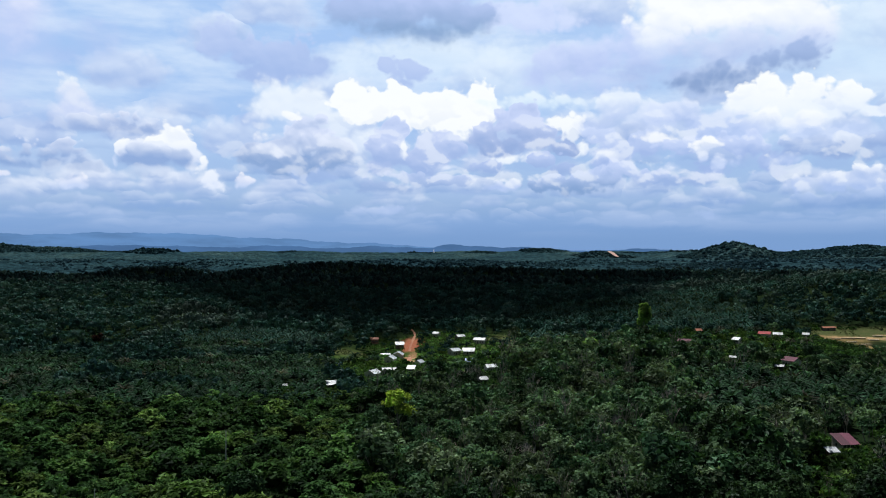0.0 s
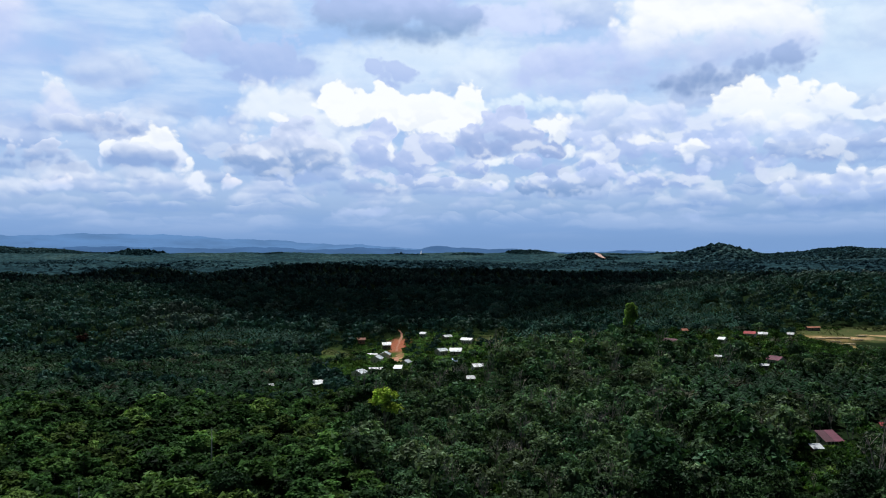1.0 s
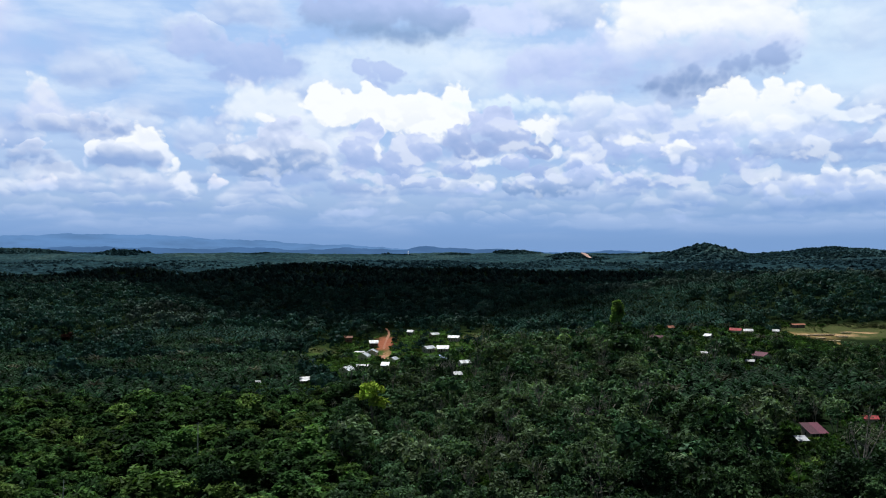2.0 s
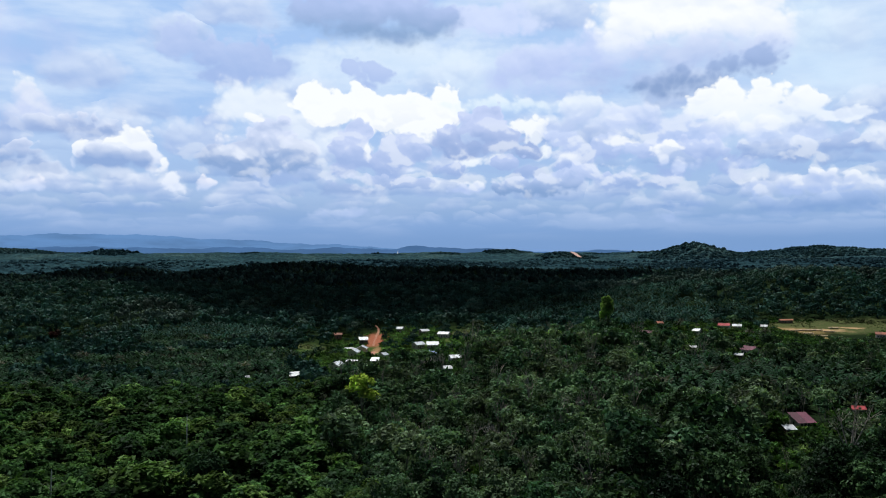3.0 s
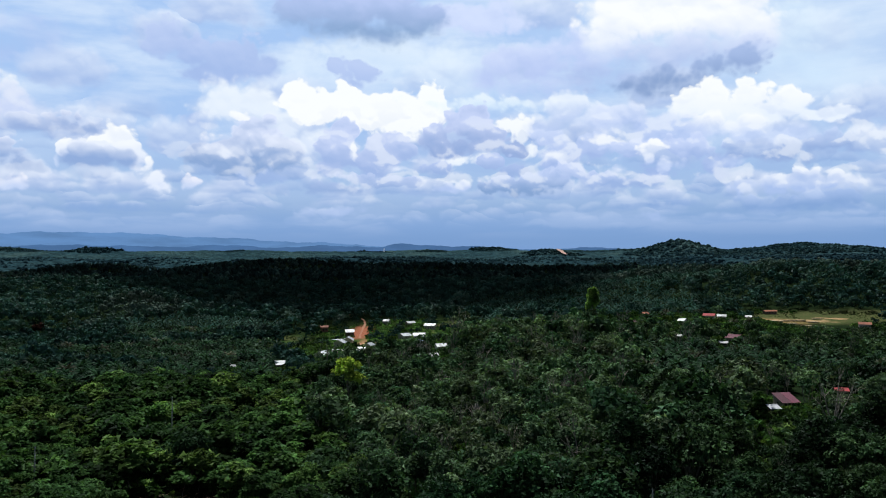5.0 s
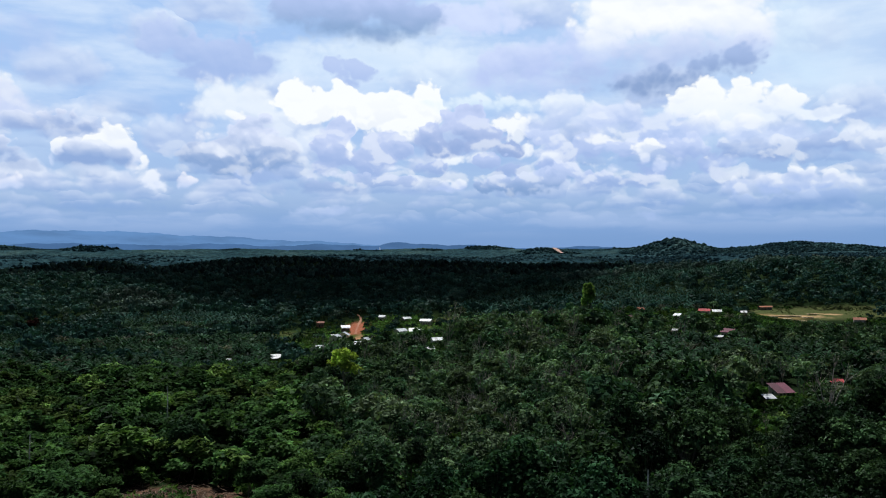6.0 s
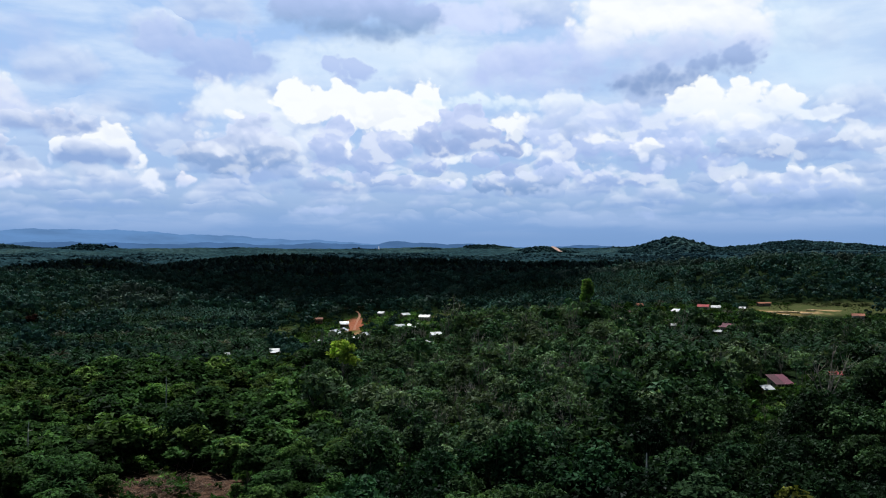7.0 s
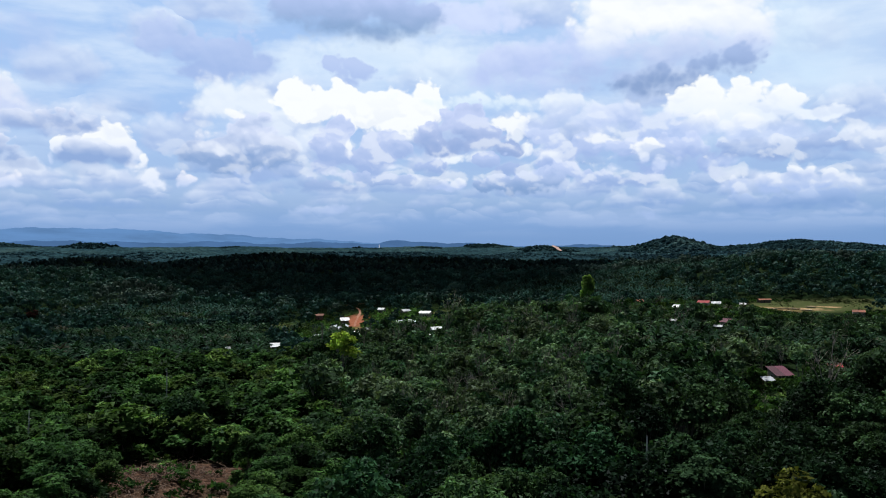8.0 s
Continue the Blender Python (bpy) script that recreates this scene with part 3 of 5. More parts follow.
# ---------------------------------------------------------------- distant blue ridges
def ridge(name, radius, tops, wobble, color, label):
    """A far mountain range as a glowing backdrop: tops (heading in degrees, height over the eye). Its colour holds the
    air's haze.
    """
    m, k, out = material(name)
    pos = k.add("ShaderNodeNewGeometry").outputs["Position"]
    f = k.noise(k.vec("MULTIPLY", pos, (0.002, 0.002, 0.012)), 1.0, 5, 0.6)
    # unlit glow; the blue of the haze is put into this colour
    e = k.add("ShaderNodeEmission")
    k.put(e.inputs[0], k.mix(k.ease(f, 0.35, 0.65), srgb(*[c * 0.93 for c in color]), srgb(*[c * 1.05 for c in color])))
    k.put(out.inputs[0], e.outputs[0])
    a = np.radians(np.linspace(-44, 44, 500))
    h = np.interp(np.degrees(a), *zip(*tops))
    h = h + wobble * (np.sin(a * 61) + 0.6 * np.sin(a * 143 + 1) + 0.4 * np.sin(a * 311 + 2) + 0.25 * np.sin(a * 700))
    rings = []
    for r, z in ((radius - 90, np.full_like(a, -10)), (radius - 45, h * 0.55 + 20), (radius, h + 57), (radius + 5, np.full_like(a, -10))):
        rings.append(np.stack([np.sin(a) * r, np.cos(a) * r, z], -1))
    v, n = np.concatenate(rings), len(a)
    i = (np.arange(3)[:, None] * n + np.arange(n - 1)).ravel()
    f = np.stack([i, i + 1, i + n + 1, i + n], -1)
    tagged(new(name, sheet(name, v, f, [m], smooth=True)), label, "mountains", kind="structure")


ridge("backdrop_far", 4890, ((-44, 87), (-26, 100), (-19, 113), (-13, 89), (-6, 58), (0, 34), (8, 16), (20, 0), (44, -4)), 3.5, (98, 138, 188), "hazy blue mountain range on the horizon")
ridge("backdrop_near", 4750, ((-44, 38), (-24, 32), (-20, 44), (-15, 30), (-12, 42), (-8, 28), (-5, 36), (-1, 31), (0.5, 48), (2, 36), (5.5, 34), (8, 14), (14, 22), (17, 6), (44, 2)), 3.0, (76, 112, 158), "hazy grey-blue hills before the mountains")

# ---------------------------------------------------------------- plants
rng = np.random.default_rng(7)


def leaves(centres, normals, size, r, long=1.0):
    """Pointed leaf sprays at the centres, facing the normals: vertices and triangles."""
    n = len(centres)
    normals = normals / np.linalg.norm(normals, axis=1, keepdims=True)
    side = np.cross(normals, r.normal(size=(n, 3)))
    side /= np.linalg.norm(side, axis=1, keepdims=True)
    ahead = np.cross(normals, side)
    s = size * r.uniform(0.6, 1.35, (n, 1))
    skew = r.uniform(-0.3, 0.3, (n, 1))
    v = np.stack([centres - ahead * s * 0.45 * long + side * s * (0.42 + skew), centres + ahead * s * 0.7 * long,
                  centres - ahead * s * 0.45 * long - side * s * (0.42 - skew)], 1).reshape(-1, 3)
    return v, np.arange(3 * n).reshape(-1, 3)


def stick(a, b, ra, rb, sides=5):
    """A tapered round stick from a to b."""
    a, b = np.array(a, float), np.array(b, float)
    way = (b - a) / np.linalg.norm(b - a)
    u = np.cross(way, (0.31, 0.95, 0.1))
    u /= np.linalg.norm(u)
    w = np.cross(way, u)
    t = np.arange(sides) * 2 * np.pi / sides
    ring = np.cos(t)[:, None] * u + np.sin(t)[:, None] * w
    v = np.concatenate([a + ring * ra, b + ring * rb])
    i = np.arange(sides)
    j = (i + 1) % sides
    return v, np.concatenate([np.stack([i, j, j + sides], -1), np.stack([i, j + sides, i + sides], -1)])


def join(parts):
    vs, fs, n = [], [], 0
    for v, f in parts:
        vs.append(v), fs.append(f + n)
        n += len(v)
    return np.concatenate(vs), np.concatenate(fs)


def tree_shape(seed, tall, wide, lobes, count, leaf, flat=0.7, bare=False, limbs=6, thick=0.16, low=0.45, loose=0.3, tiers=False, out_facing=0.55, unruly=0.5):
    """Wood and crown of one tree: a bent trunk, limbs to the lobes, and sprays of leaves round them."""
    r = np.random.default_rng(seed)
    ang = np.arange(lobes) * 2.4 + r.uniform(0, 6)
    out = wide * np.sqrt(r.uniform(0.02, 1, lobes)) * 0.72
    z = tall * (low + (0.88 - low) * (1 - 0.7 * (out / wide) ** 2) * r.uniform(0.25, 1, lobes) ** 0.6)
    mid = np.stack([np.cos(ang) * out, np.sin(ang) * out, z], -1)
    rad = wide * r.uniform(0.28, 0.48, lobes)
    which = r.integers(0, lobes, count)
    d = r.normal(size=(count, 3))
    d[:, 2] = d[:, 2] * 0.8 + 0.35
    d /= np.linalg.norm(d, axis=1, keepdims=True)
    reach = rad[which][:, None] * r.uniform(1 - loose, 1.08, (count, 1))
    c = mid[which] + d * reach * (1, 1, flat)
    if tiers:  # boughs in level layers
        nv, nf = leaves(c, d * 0.3 + (0, 0, 1.0) + r.normal(size=(count, 3)) * 0.36, leaf, r, 1.4)
    else:
        nv, nf = leaves(c, d * out_facing + (0, 0, 1.15 - out_facing) + r.normal(size=(count, 3)) * unruly, leaf, r)
    lean = r.normal(size=2) * 0.03 * tall
    fork = np.array([lean[0], lean[1], tall * low * 0.8])
    wood = [stick((0, 0, -0.6), fork, thick, thick * 0.7, 5 if limbs else 3)]
    for i in range(min(limbs, lobes)):
        elbow = fork * 0.45 + mid[i] * 0.55 + r.normal(size=3) * 0.2
        wood.append(stick(fork, elbow, thick * 0.55, thick * 0.35, 4))
        wood.append(stick(elbow, mid[i] + (0, 0, rad[i] * 0.4), thick * 0.35, thick * 0.1, 3))
        if bare:
            for _ in range(7):
                tip = mid[i] + r.normal(size=3) * rad[i] * (0.55, 0.55, 0.45) + (0, 0, rad[i] * 0.6)
                wood.append(stick(elbow * 0.4 + mid[i] * 0.6, tip, thick * 0.2, thick * 0.06, 3))
    return join(wood), (nv, nf)


def palm_shape(seed, trunk, fronds=26, long=4.3, steps=4, upright=1.35, fold=True):
    """Wood and fronds of an oil palm: arching feathers, each a folded blade with a ragged edge."""
    r = np.random.default_rng(seed)
    parts = []
    for i in range(fronds):
        a = i * 2.399 + r.uniform(-0.2, 0.2)
        tilt = upright - (upright - 0.1) * (i / fronds) ** 0.8 + r.uniform(-0.1, 0.1)
        span = long * r.uniform(0.85, 1.1)
        out, up = np.array([np.cos(a), np.sin(a), 0]), np.array([0, 0, 1.0])
        side = np.cross(up, out)
        p, pts = np.array([0, 0, trunk]), []
        for s in range(steps + 1):
            pts.append(p.copy())
            bend = tilt - 1.5 * (s / steps) ** 1.4
            p = p + (out * math.cos(bend) + up * math.sin(bend)) * span / steps
        v, f = [], []
        for s in range(steps + 1):
            wide = span * 0.10 * math.sin(math.pi * min(0.12 + 0.8 * s / steps, 0.95)) ** 0.7
            on = (pts[min(s + 1, steps)] - pts[max(s - 1, 0)]) * 0.22
            v += [pts[s] + side * wide + on - up * wide * 0.5, pts[s] + up * 0.05, pts[s] - side * wide + on - up * wide * 0.5]
            if s:
                n = 3 * s
                if fold:
                    f += [(n - 3, n - 2, n + 1), (n - 3, n + 1, n), (n - 2, n - 1, n + 2), (n - 2, n + 2, n + 1)]
                else:  # far off, one flat blade a stretch
                    f += [(n - 3, n - 1, n + 2), (n - 3, n + 2, n)]
        parts.append((np.array(v), np.array(f)))
    return stick((0, 0, -0.6), (0, 0, trunk + 0.2), 0.34, 0.28, 6), join(parts)


def scatter(shapes, x, y, z, size, r):
    """Copies of shapes (vertices, faces), one mesh's worth of arrays with a tint for each plant."""
    vs, fs, ts, n = [], [], [], 0
    pick, spin, tint = r.integers(0, len(shapes), len(x)), r.uniform(0, 6.283, len(x)), r.uniform(0, 1, len(x))
    for k, (v, f) in enumerate(shapes):
        i = np.nonzero(pick == k)[0]
        if not len(i):
            continue
        c, s = np.cos(spin[i])[:, None], np.sin(spin[i])[:, None]
        sc = size[i][:, None]
        p = np.stack([(v[:, 0] * c - v[:, 1] * s) * sc + x[i][:, None], (v[:, 0] * s + v[:, 1] * c) * sc + y[i][:, None], v[:, 2] * sc + z[i][:, None]], -1)
        vs.append(p.reshape(-1, 3))
        fs.append((f[None] + (np.arange(len(i)) * len(v))[:, None, None] + n).reshape(-1, f.shape[1]))
        ts.append(np.repeat(tint[i], len(v)))
        n += len(i) * len(v)
    return np.concatenate(vs), np.concatenate(fs), np.concatenate(ts)


def woods(name, shapes, mats, x, y, size, label, category, smooth=False):
    """One object of kind stuff: many trees (wood, crown) on the ground."""
    r = np.random.default_rng(len(x))
    z = land(x, y)
    state = r.bit_generator.state
    cv, cf, ct = scatter([s[1] for s in shapes], x, y, z, size, r)
    r.bit_generator.state = state
    wv, wf, wt = scatter([s[0] for s in shapes], x, y, z, size, r)
    if len(mats) == 1:  # far crowns hide their trunks
        wv, wf, wt = wv[:0], wf[:0], wt[:0]
    v, f = np.concatenate([cv, wv]), np.concatenate([cf, wf + len(cv)])
    index = np.repeat((0, 1), (len(cf), len(wf)))
    tagged(new(name, sheet(name, v, f, mats, np.concatenate([ct, wt]), index, smooth)), label, category, kind="stuff")



# ---- plots kept free of trees: houses with the low gardens before them, the road, the fields
SITES = []


def house_site(x, y, half):
    SITES.append((x, y, half))


ROAD = ((-23, 588), (-24.5, 625), (-26, 665), (-28.5, 730), (-25.5, 772), (-26.5, 795), (-31, 832))


def near_road(x, y, wide):
    d = np.full(np.shape(x), 1e9)
    for (ax, ay), (bx, by) in zip(ROAD, ROAD[1:]):
        t = np.clip(((x - ax) * (bx - ax) + (y - ay) * (by - ay)) / ((bx - ax) ** 2 + (by - ay) ** 2), 0, 1)
        d = np.minimum(d, np.hypot(x - ax - t * (bx - ax), y - ay - t * (by - ay)))
    return d < wide


def oval(x, y, cx, cy, a, b):
    return ((x - cx) / a) ** 2 + ((y - cy) / b) ** 2 < 1


def open_field(x, y):
    """Road, yards and fields, where nothing tall grows."""
    return near_road(x, y, 5) | oval(x, y, -15, 298, 6, 13) | oval(x, y, 345, 588, 14, 40) | oval(x, y, 318, 622, 36, 32) | oval(x, y, 161, 562, 10, 16) | oval(x, y, -66, 622, 13, 42) | oval(x, y, -51, 196, 18, 19) | oval(x, y, -41, 157, 17, 34) | oval(x, y, -68, 668, 18, 34) | oval(x, y, 342, 665, 60, 26) | oval(x, y, 303, 606, 10, 24) | oval(x, y, 48, 690, 13, 22) | oval(x, y, -25, 650, 7, 62) | oval(x, y, -28, 745, 8, 24) | oval(x, y, 92, 518, 8, 20) | oval(x, y, 219, 502, 8, 12) | oval(x, y, 12, 408, 7, 11) | oval(x, y, 14.5, 498, 6, 30) | oval(x, y, 84, 322, 9, 11) | oval(x, y, 57, 290, 7, 8) | oval(x, y, 155, 648, 8, 15)


def house_plot(x, y, front, side):
    """On a house, or within the yard before it."""
    free = np.zeros(np.shape(x), bool)
    for hx, hy, half in SITES:
        r = math.hypot(hx, hy)
        ux, uy = hx / r, hy / r
        along, across = (x - hx) * ux + (y - hy) * uy, (x - hx) * uy - (y - hy) * ux
        free = free | ((np.abs(across) < half + side) & (along < half + 7) & (along > -half - front))
    return free


def open_plot(x, y):
    """Where no tree stands."""
    return open_field(x, y) | house_plot(x, y, np.where(x > 145, 22, 34), np.where(y < 340, 4.5, 2.0))


def near_house(x, y):
    return house_plot(x, y, 1.0, 0.5)


def stature(x, y):
    """Trees just downhill of a house or of the sandy field are kept low."""
    k = np.ones(np.shape(x))
    for hx, hy, half in SITES:
        r = math.hypot(hx, hy)
        ux, uy = hx / r, hy / r
        along, across = (x - hx) * ux + (y - hy) * uy, (x - hx) * uy - (y - hy) * ux
        k = np.where((np.abs(across) < half + (3 if hy > 340 else 5)) & (along < 0) & (along > (-85 if hx < 145 else -60)), np.minimum(k, np.interp(-along, (15, 85), (0.25, 0.8 if hy > 340 else 0.62))), k)
    slope = (x > 0.43 * y) & (x < 0.68 * y) & (y > 420) & (y < 640)
    return np.where(slope, np.minimum(k, np.interp(y, (430, 500, 560, 600), (0.95, 0.62, 0.42, 0.28))), k)


def garden(x, y):
    """Village ground: low shrubs and a few palms."""
    return oval(x, y, -12, 610, 66, 165) | oval(x, y, 208, 575, 72, 78) | oval(x, y, 318, 640, 62, 45)


def sow(gap, near, far, r, jitter=0.5, left=-0.56, right=0.64, keep_off=open_plot):
    """Jittered planting over the fan of land ahead between two distances."""
    ys = np.arange(near, far, gap * 0.87)
    xs, yy = [], []
    for k, yv in enumerate(ys):
        row = np.arange(left * yv - 8, right * yv + 8, gap) + (k % 2) * gap / 2
        xs.append(row), yy.append(np.full(len(row), yv))
    x, y = np.concatenate(xs), np.concatenate(yy)
    x, y = x + r.uniform(-jitter, jitter, len(x)) * gap, y + r.uniform(-jitter, jitter, len(y)) * gap
    keep = ~keep_off(x, y)
    return x[keep], y[keep]


def grown(x, y, r):
    """Tree sizes: every tree differs, and older stands rise over younger ones."""
    stand = np.sin(x / 19 + 1.3 * np.sin(y / 27)) * np.sin(y / 23 + 1.1 * np.sin(x / 33))
    size = np.clip(0.92 + 0.22 * stand + r.normal(0, 0.24, np.shape(x)), 0.42, 1.5)
    odd = r.uniform(0, 1, np.shape(x))
    return size * np.where(odd > 0.94, 1.28, np.where(odd < 0.14, 0.6, 1.0))


def palm_land(x, y):
    u = x / y
    wav = 18 * np.sin(x / 37) + 12 * np.sin(y / 29) + 16 * np.sin(x * 1.7 + y * 2.3)
    wild = np.sin(x / 47 + 1.4 * np.sin(y / 39)) * np.sin(y / 53 + 1.1 * np.sin(x / 61)) > np.where((y > 600) & (x < 0), 0.4, np.where(x > 0, 0.6, 0.45))
    left = (u < -0.13) & (y + wav > 395) & (y + wav < 740) & ~((u < -0.31) & (y + wav > 560))
    right = (u > 0.09) & (u + wav * 0.0006 < 0.43) & (y + wav > 640) & (y + wav < 905)
    return ~(wild & (y > 440)) & (left | right | ((u > 0.30 + wav * 0.001) & (y + wav > 292) & (y + wav < 425)))


def rubber_land(x, y):
    wav = 14 * np.sin(x / 31 + 1) + 10 * np.sin(y / 43) + 12 * np.sin(x * 2.1 + y * 1.3)
    return (x + wav > -12 - (y - 180) * 0.06) & (y + wav * 0.8 > 176)


# ---------------------------------------------------------------- houses
def roof_metal(name, a, b, rough=0.45, metal=0.0):
    return plain_material(name, a, b, 0.5, rough, 0, metal, ribs=0.25, own=0.35)


ZINC = roof_metal("zinc_roof", (0.18, 0.21, 0.24), (0.52, 0.57, 0.62), 0.5, 0.1)
NEW_ZINC = roof_metal("new_zinc_roof", (0.52, 0.58, 0.64), (0.74, 0.80, 0.85), 0.45)
MAROON = roof_metal("maroon_roof", (0.072, 0.014, 0.034), (0.105, 0.022, 0.046), 0.8)
RED = roof_metal("red_roof", (0.32, 0.028, 0.040), (0.38, 0.05, 0.055), 0.8)
RUST = roof_metal("rust_roof", (0.30, 0.10, 0.05), (0.22, 0.08, 0.05), 0.8)
BLUE = roof_metal("blue_roof", (0.02, 0.11, 0.36), (0.04, 0.16, 0.46))
TIMBER = plain_material("grey_boards", (0.13, 0.10, 0.08), (0.22, 0.18, 0.14), 1.2, 0.9, 1, own=0.25)
PLASTER = plain_material("weathered_plaster", (0.50, 0.46, 0.40), (0.62, 0.58, 0.50), 0.8, 0.9, 1, own=0.15)
BRICKWORK = plain_material("bare_brick", (0.32, 0.14, 0.09), (0.40, 0.20, 0.13), 1.5, 0.9, 1)
DARK = plain_material("dark_opening", (0.02, 0.02, 0.022), (0.035, 0.033, 0.03), 2, 0.4)
FRAME = plain_material("painted_frame", (0.45, 0.42, 0.36), (0.55, 0.52, 0.45), 3, 0.7)


def part(name, bm, mat, parent, label="", at=None):
    me = bpy.data.meshes.new(name)
    bmesh.ops.recalc_face_normals(bm, faces=bm.faces)
    bm.to_mesh(me)
    bm.free()
    me.materials.append(mat)
    ob = new(name, me)
    ob.parent = parent
    if at is not None:
        ob.matrix_basis = at
    return tagged(ob, label)


def solid(points, depth):
    """A bmesh prism: outline points pushed along a vector."""
    bm = bmesh.new()
    a = [bm.verts.new(p) for p in points]
    b = [bm.verts.new(Vector(p) + Vector(depth)) for p in points]
    bm.faces.new(a), bm.faces.new(b[::-1])
    for i in range(len(a)):
        j = (i + 1) % len(a)
        bm.faces.new((a[i], b[i], b[j], a[j]))
    return bm


def block(sx, sy, sz, cx=0, cy=0, cz=0, bevel=0.02):
    bm = bmesh.new()
    bmesh.ops.create_cube(bm, size=1, matrix=Matrix.LocRotScale((cx, cy, cz), None, (sx, sy, sz)))
    if bevel:
        bmesh.ops.bevel(bm, geom=bm.edges[:], offset=bevel, segments=1, affect="EDGES")
    return bm


def house(x, y, long, deep, spin, roof, wall, label, high=2.7, rise=1.3, sheets=2, lean=False, porch=False):
    """A small house: walls with gables, roof sheets, ridge cap, door and windows. spin: degrees; the long side and door face -y before it."""
    base = float(land(x, y))
    long, deep, rise, high = long * 0.84, deep * 0.84, rise * 0.85, high + 0.45
    root = tagged(new("house"), label, "house", "houses of the hamlet")
    root.matrix_basis = pose(x, y, base, 0, 0, spin)
    house_site(x, y, max(long, deep) / 2)
    hl, hd, eave = long / 2, deep / 2, 0.55
    if lean:  # one slope, low at the front
        outline = [(-hl, -hd, -1.2), (-hl, hd, -1.2), (-hl, hd, high + rise), (-hl, -hd, high)]
    else:
        outline = [(-hl, -hd, -1.2), (-hl, hd, -1.2), (-hl, hd, high), (-hl, 0, high + rise), (-hl, -hd, high)]
    part("wall", solid(outline, (long, 0, 0)), wall, root)
    step = (long + 2 * eave) / sheets
    runs = ((-1, 2 * hd),) if lean else ((-1, hd), (1, hd))
    for sgn, run in runs:
        slope = rise / run
        lo_y = sgn * (hd + eave)
        hi_y = (hd + eave) if lean else 0.0
        lo_z = high - slope * eave + 0.03
        hi_z = high + rise + (slope * eave if lean else 0) + 0.03
        for k in range(sheets):
            a = -hl - eave + k * step + 0.015
            pts = [(a, lo_y, lo_z + 0.01 * k), (a, hi_y, hi_z + 0.01 * k), (a, hi_y, hi_z + 0.06 + 0.01 * k), (a, lo_y, lo_z + 0.06 + 0.01 * k)]
            part("roof_sheet", solid(pts, (step - 0.03, 0, 0)), roof, root)
    if not lean:
        cap = [(-hl - eave, -0.22, high + rise + 0.03), (-hl - eave, 0, high + rise + 0.16), (-hl - eave, 0.22, high + rise + 0.03)]
        part("ridge_cap", solid(cap, (long + 2 * eave, 0, 0)), roof, root)
    part("door", block(0.9, 0.08, 2.0, -hl * 0.2, -hd - 0.03, 1.0), DARK, root, "dark wooden door")
    for wx in (-0.65, 0.25, 0.7):
        win = part("window", block(1.0, 0.06, 0.9, wx * hl, -hd - 0.02, 1.5), DARK, root, "unlit window")
        part("frame", block(1.2, 0.05, 0.1, wx * hl, -hd - 0.05, 2.0), FRAME, win)
        part("sill", block(1.2, 0.10, 0.08, wx * hl, -hd - 0.06, 1.0), FRAME, win)
    for sx in (-1, 1):
        part("window", block(0.06, 0.9, 0.9, sx * (hl + 0.02), 0.1 * hd, 1.5), DARK, root, "unlit window")
    if porch:
        pts = [(-hl, -hd - 2.2, high - 0.75), (-hl, -hd - 0.1, high - 0.25), (-hl, -hd - 0.1, high - 0.19), (-hl, -hd - 2.2, high - 0.69)]
        part("porch_roof", solid(pts, (long, 0, 0)), roof, root)
        for px in (-0.92, -0.3, 0.3, 0.92):
            part("post", block(0.12, 0.12, high + 0.4, px * hl, -hd - 2.0, (high - 0.8) / 2 - 0.2), TIMBER, root)
    return root


ZL = "small timber house under a pale zinc sheet roof"
house(-60.9, 466, 6.0, 5.6, 12, NEW_ZINC, TIMBER, "lone shed with a bright zinc lean-to roof", 2.2, 1.6, 2, True)
house(-86.9, 468, 2.2, 1.8, 20, ZINC, TIMBER, "tiny zinc-roofed hut among palms", 1.9, 0.7)
house(-41.5, 505, 8.5, 8.0, 62, NEW_ZINC, PLASTER, "house with a white zinc gable roof and pale walls", 2.8, 2.0)
house(-32.5, 521, 10.0, 4.5, 4, ZINC, TIMBER, "long low house with a zinc roof beside the road", 2.4, 1.0)
house(-36.5, 588, 9.2, 8.0, 76, ZINC, PLASTER, "grey house with a zinc gable roof", 2.8, 2.1)
house(-33.5, 638, 9.0, 8.6, 84, ZINC, PLASTER, ZL, 2.9, 2.2)
house(-44.5, 660, 8.0, 5.6, 8, ZINC, TIMBER, ZL, 2.5, 1.2)
house(-34.6, 667, 8.0, 5.6, -6, ZINC, PLASTER, ZL, 2.5, 1.2)
house(-37.5, 737, 8.4, 6.8, 6, ZINC, TIMBER, "timber house with a zinc roof by the red road", 3.1, 1.7, porch=True)
house(-60.2, 750, 7.4, 6.2, 5, RUST, BRICKWORK, "rust-roofed house with bare brick walls", 3.1, 1.4)
house(-19.4, 520, 5.0, 5.0, -8, NEW_ZINC, TIMBER, "low shed with a bluish zinc roof", 2.1, 1.5, 2, True)
house(-15.6, 560, 6.8, 5.7, 64, ZINC, PLASTER, ZL, 2.4, 1.5)
house(-5.6, 756, 6.5, 5.0, -30, ZINC, PLASTER, "zinc-roofed house at the foot of the wooded hill", 2.8, 1.5)
house(14.4, 716, 8.2, 6.3, 30, ZINC, TIMBER, ZL, 2.7, 1.5)
house(29.8, 680, 10.5, 6.5, -24, ZINC, PLASTER, "long house with a bright zinc roof", 2.8, 1.6, 3)
house(8.8, 645, 9.4, 7.4, 40, ZINC, PLASTER, "house with a zinc gable roof and pale gable", 2.8, 1.9)
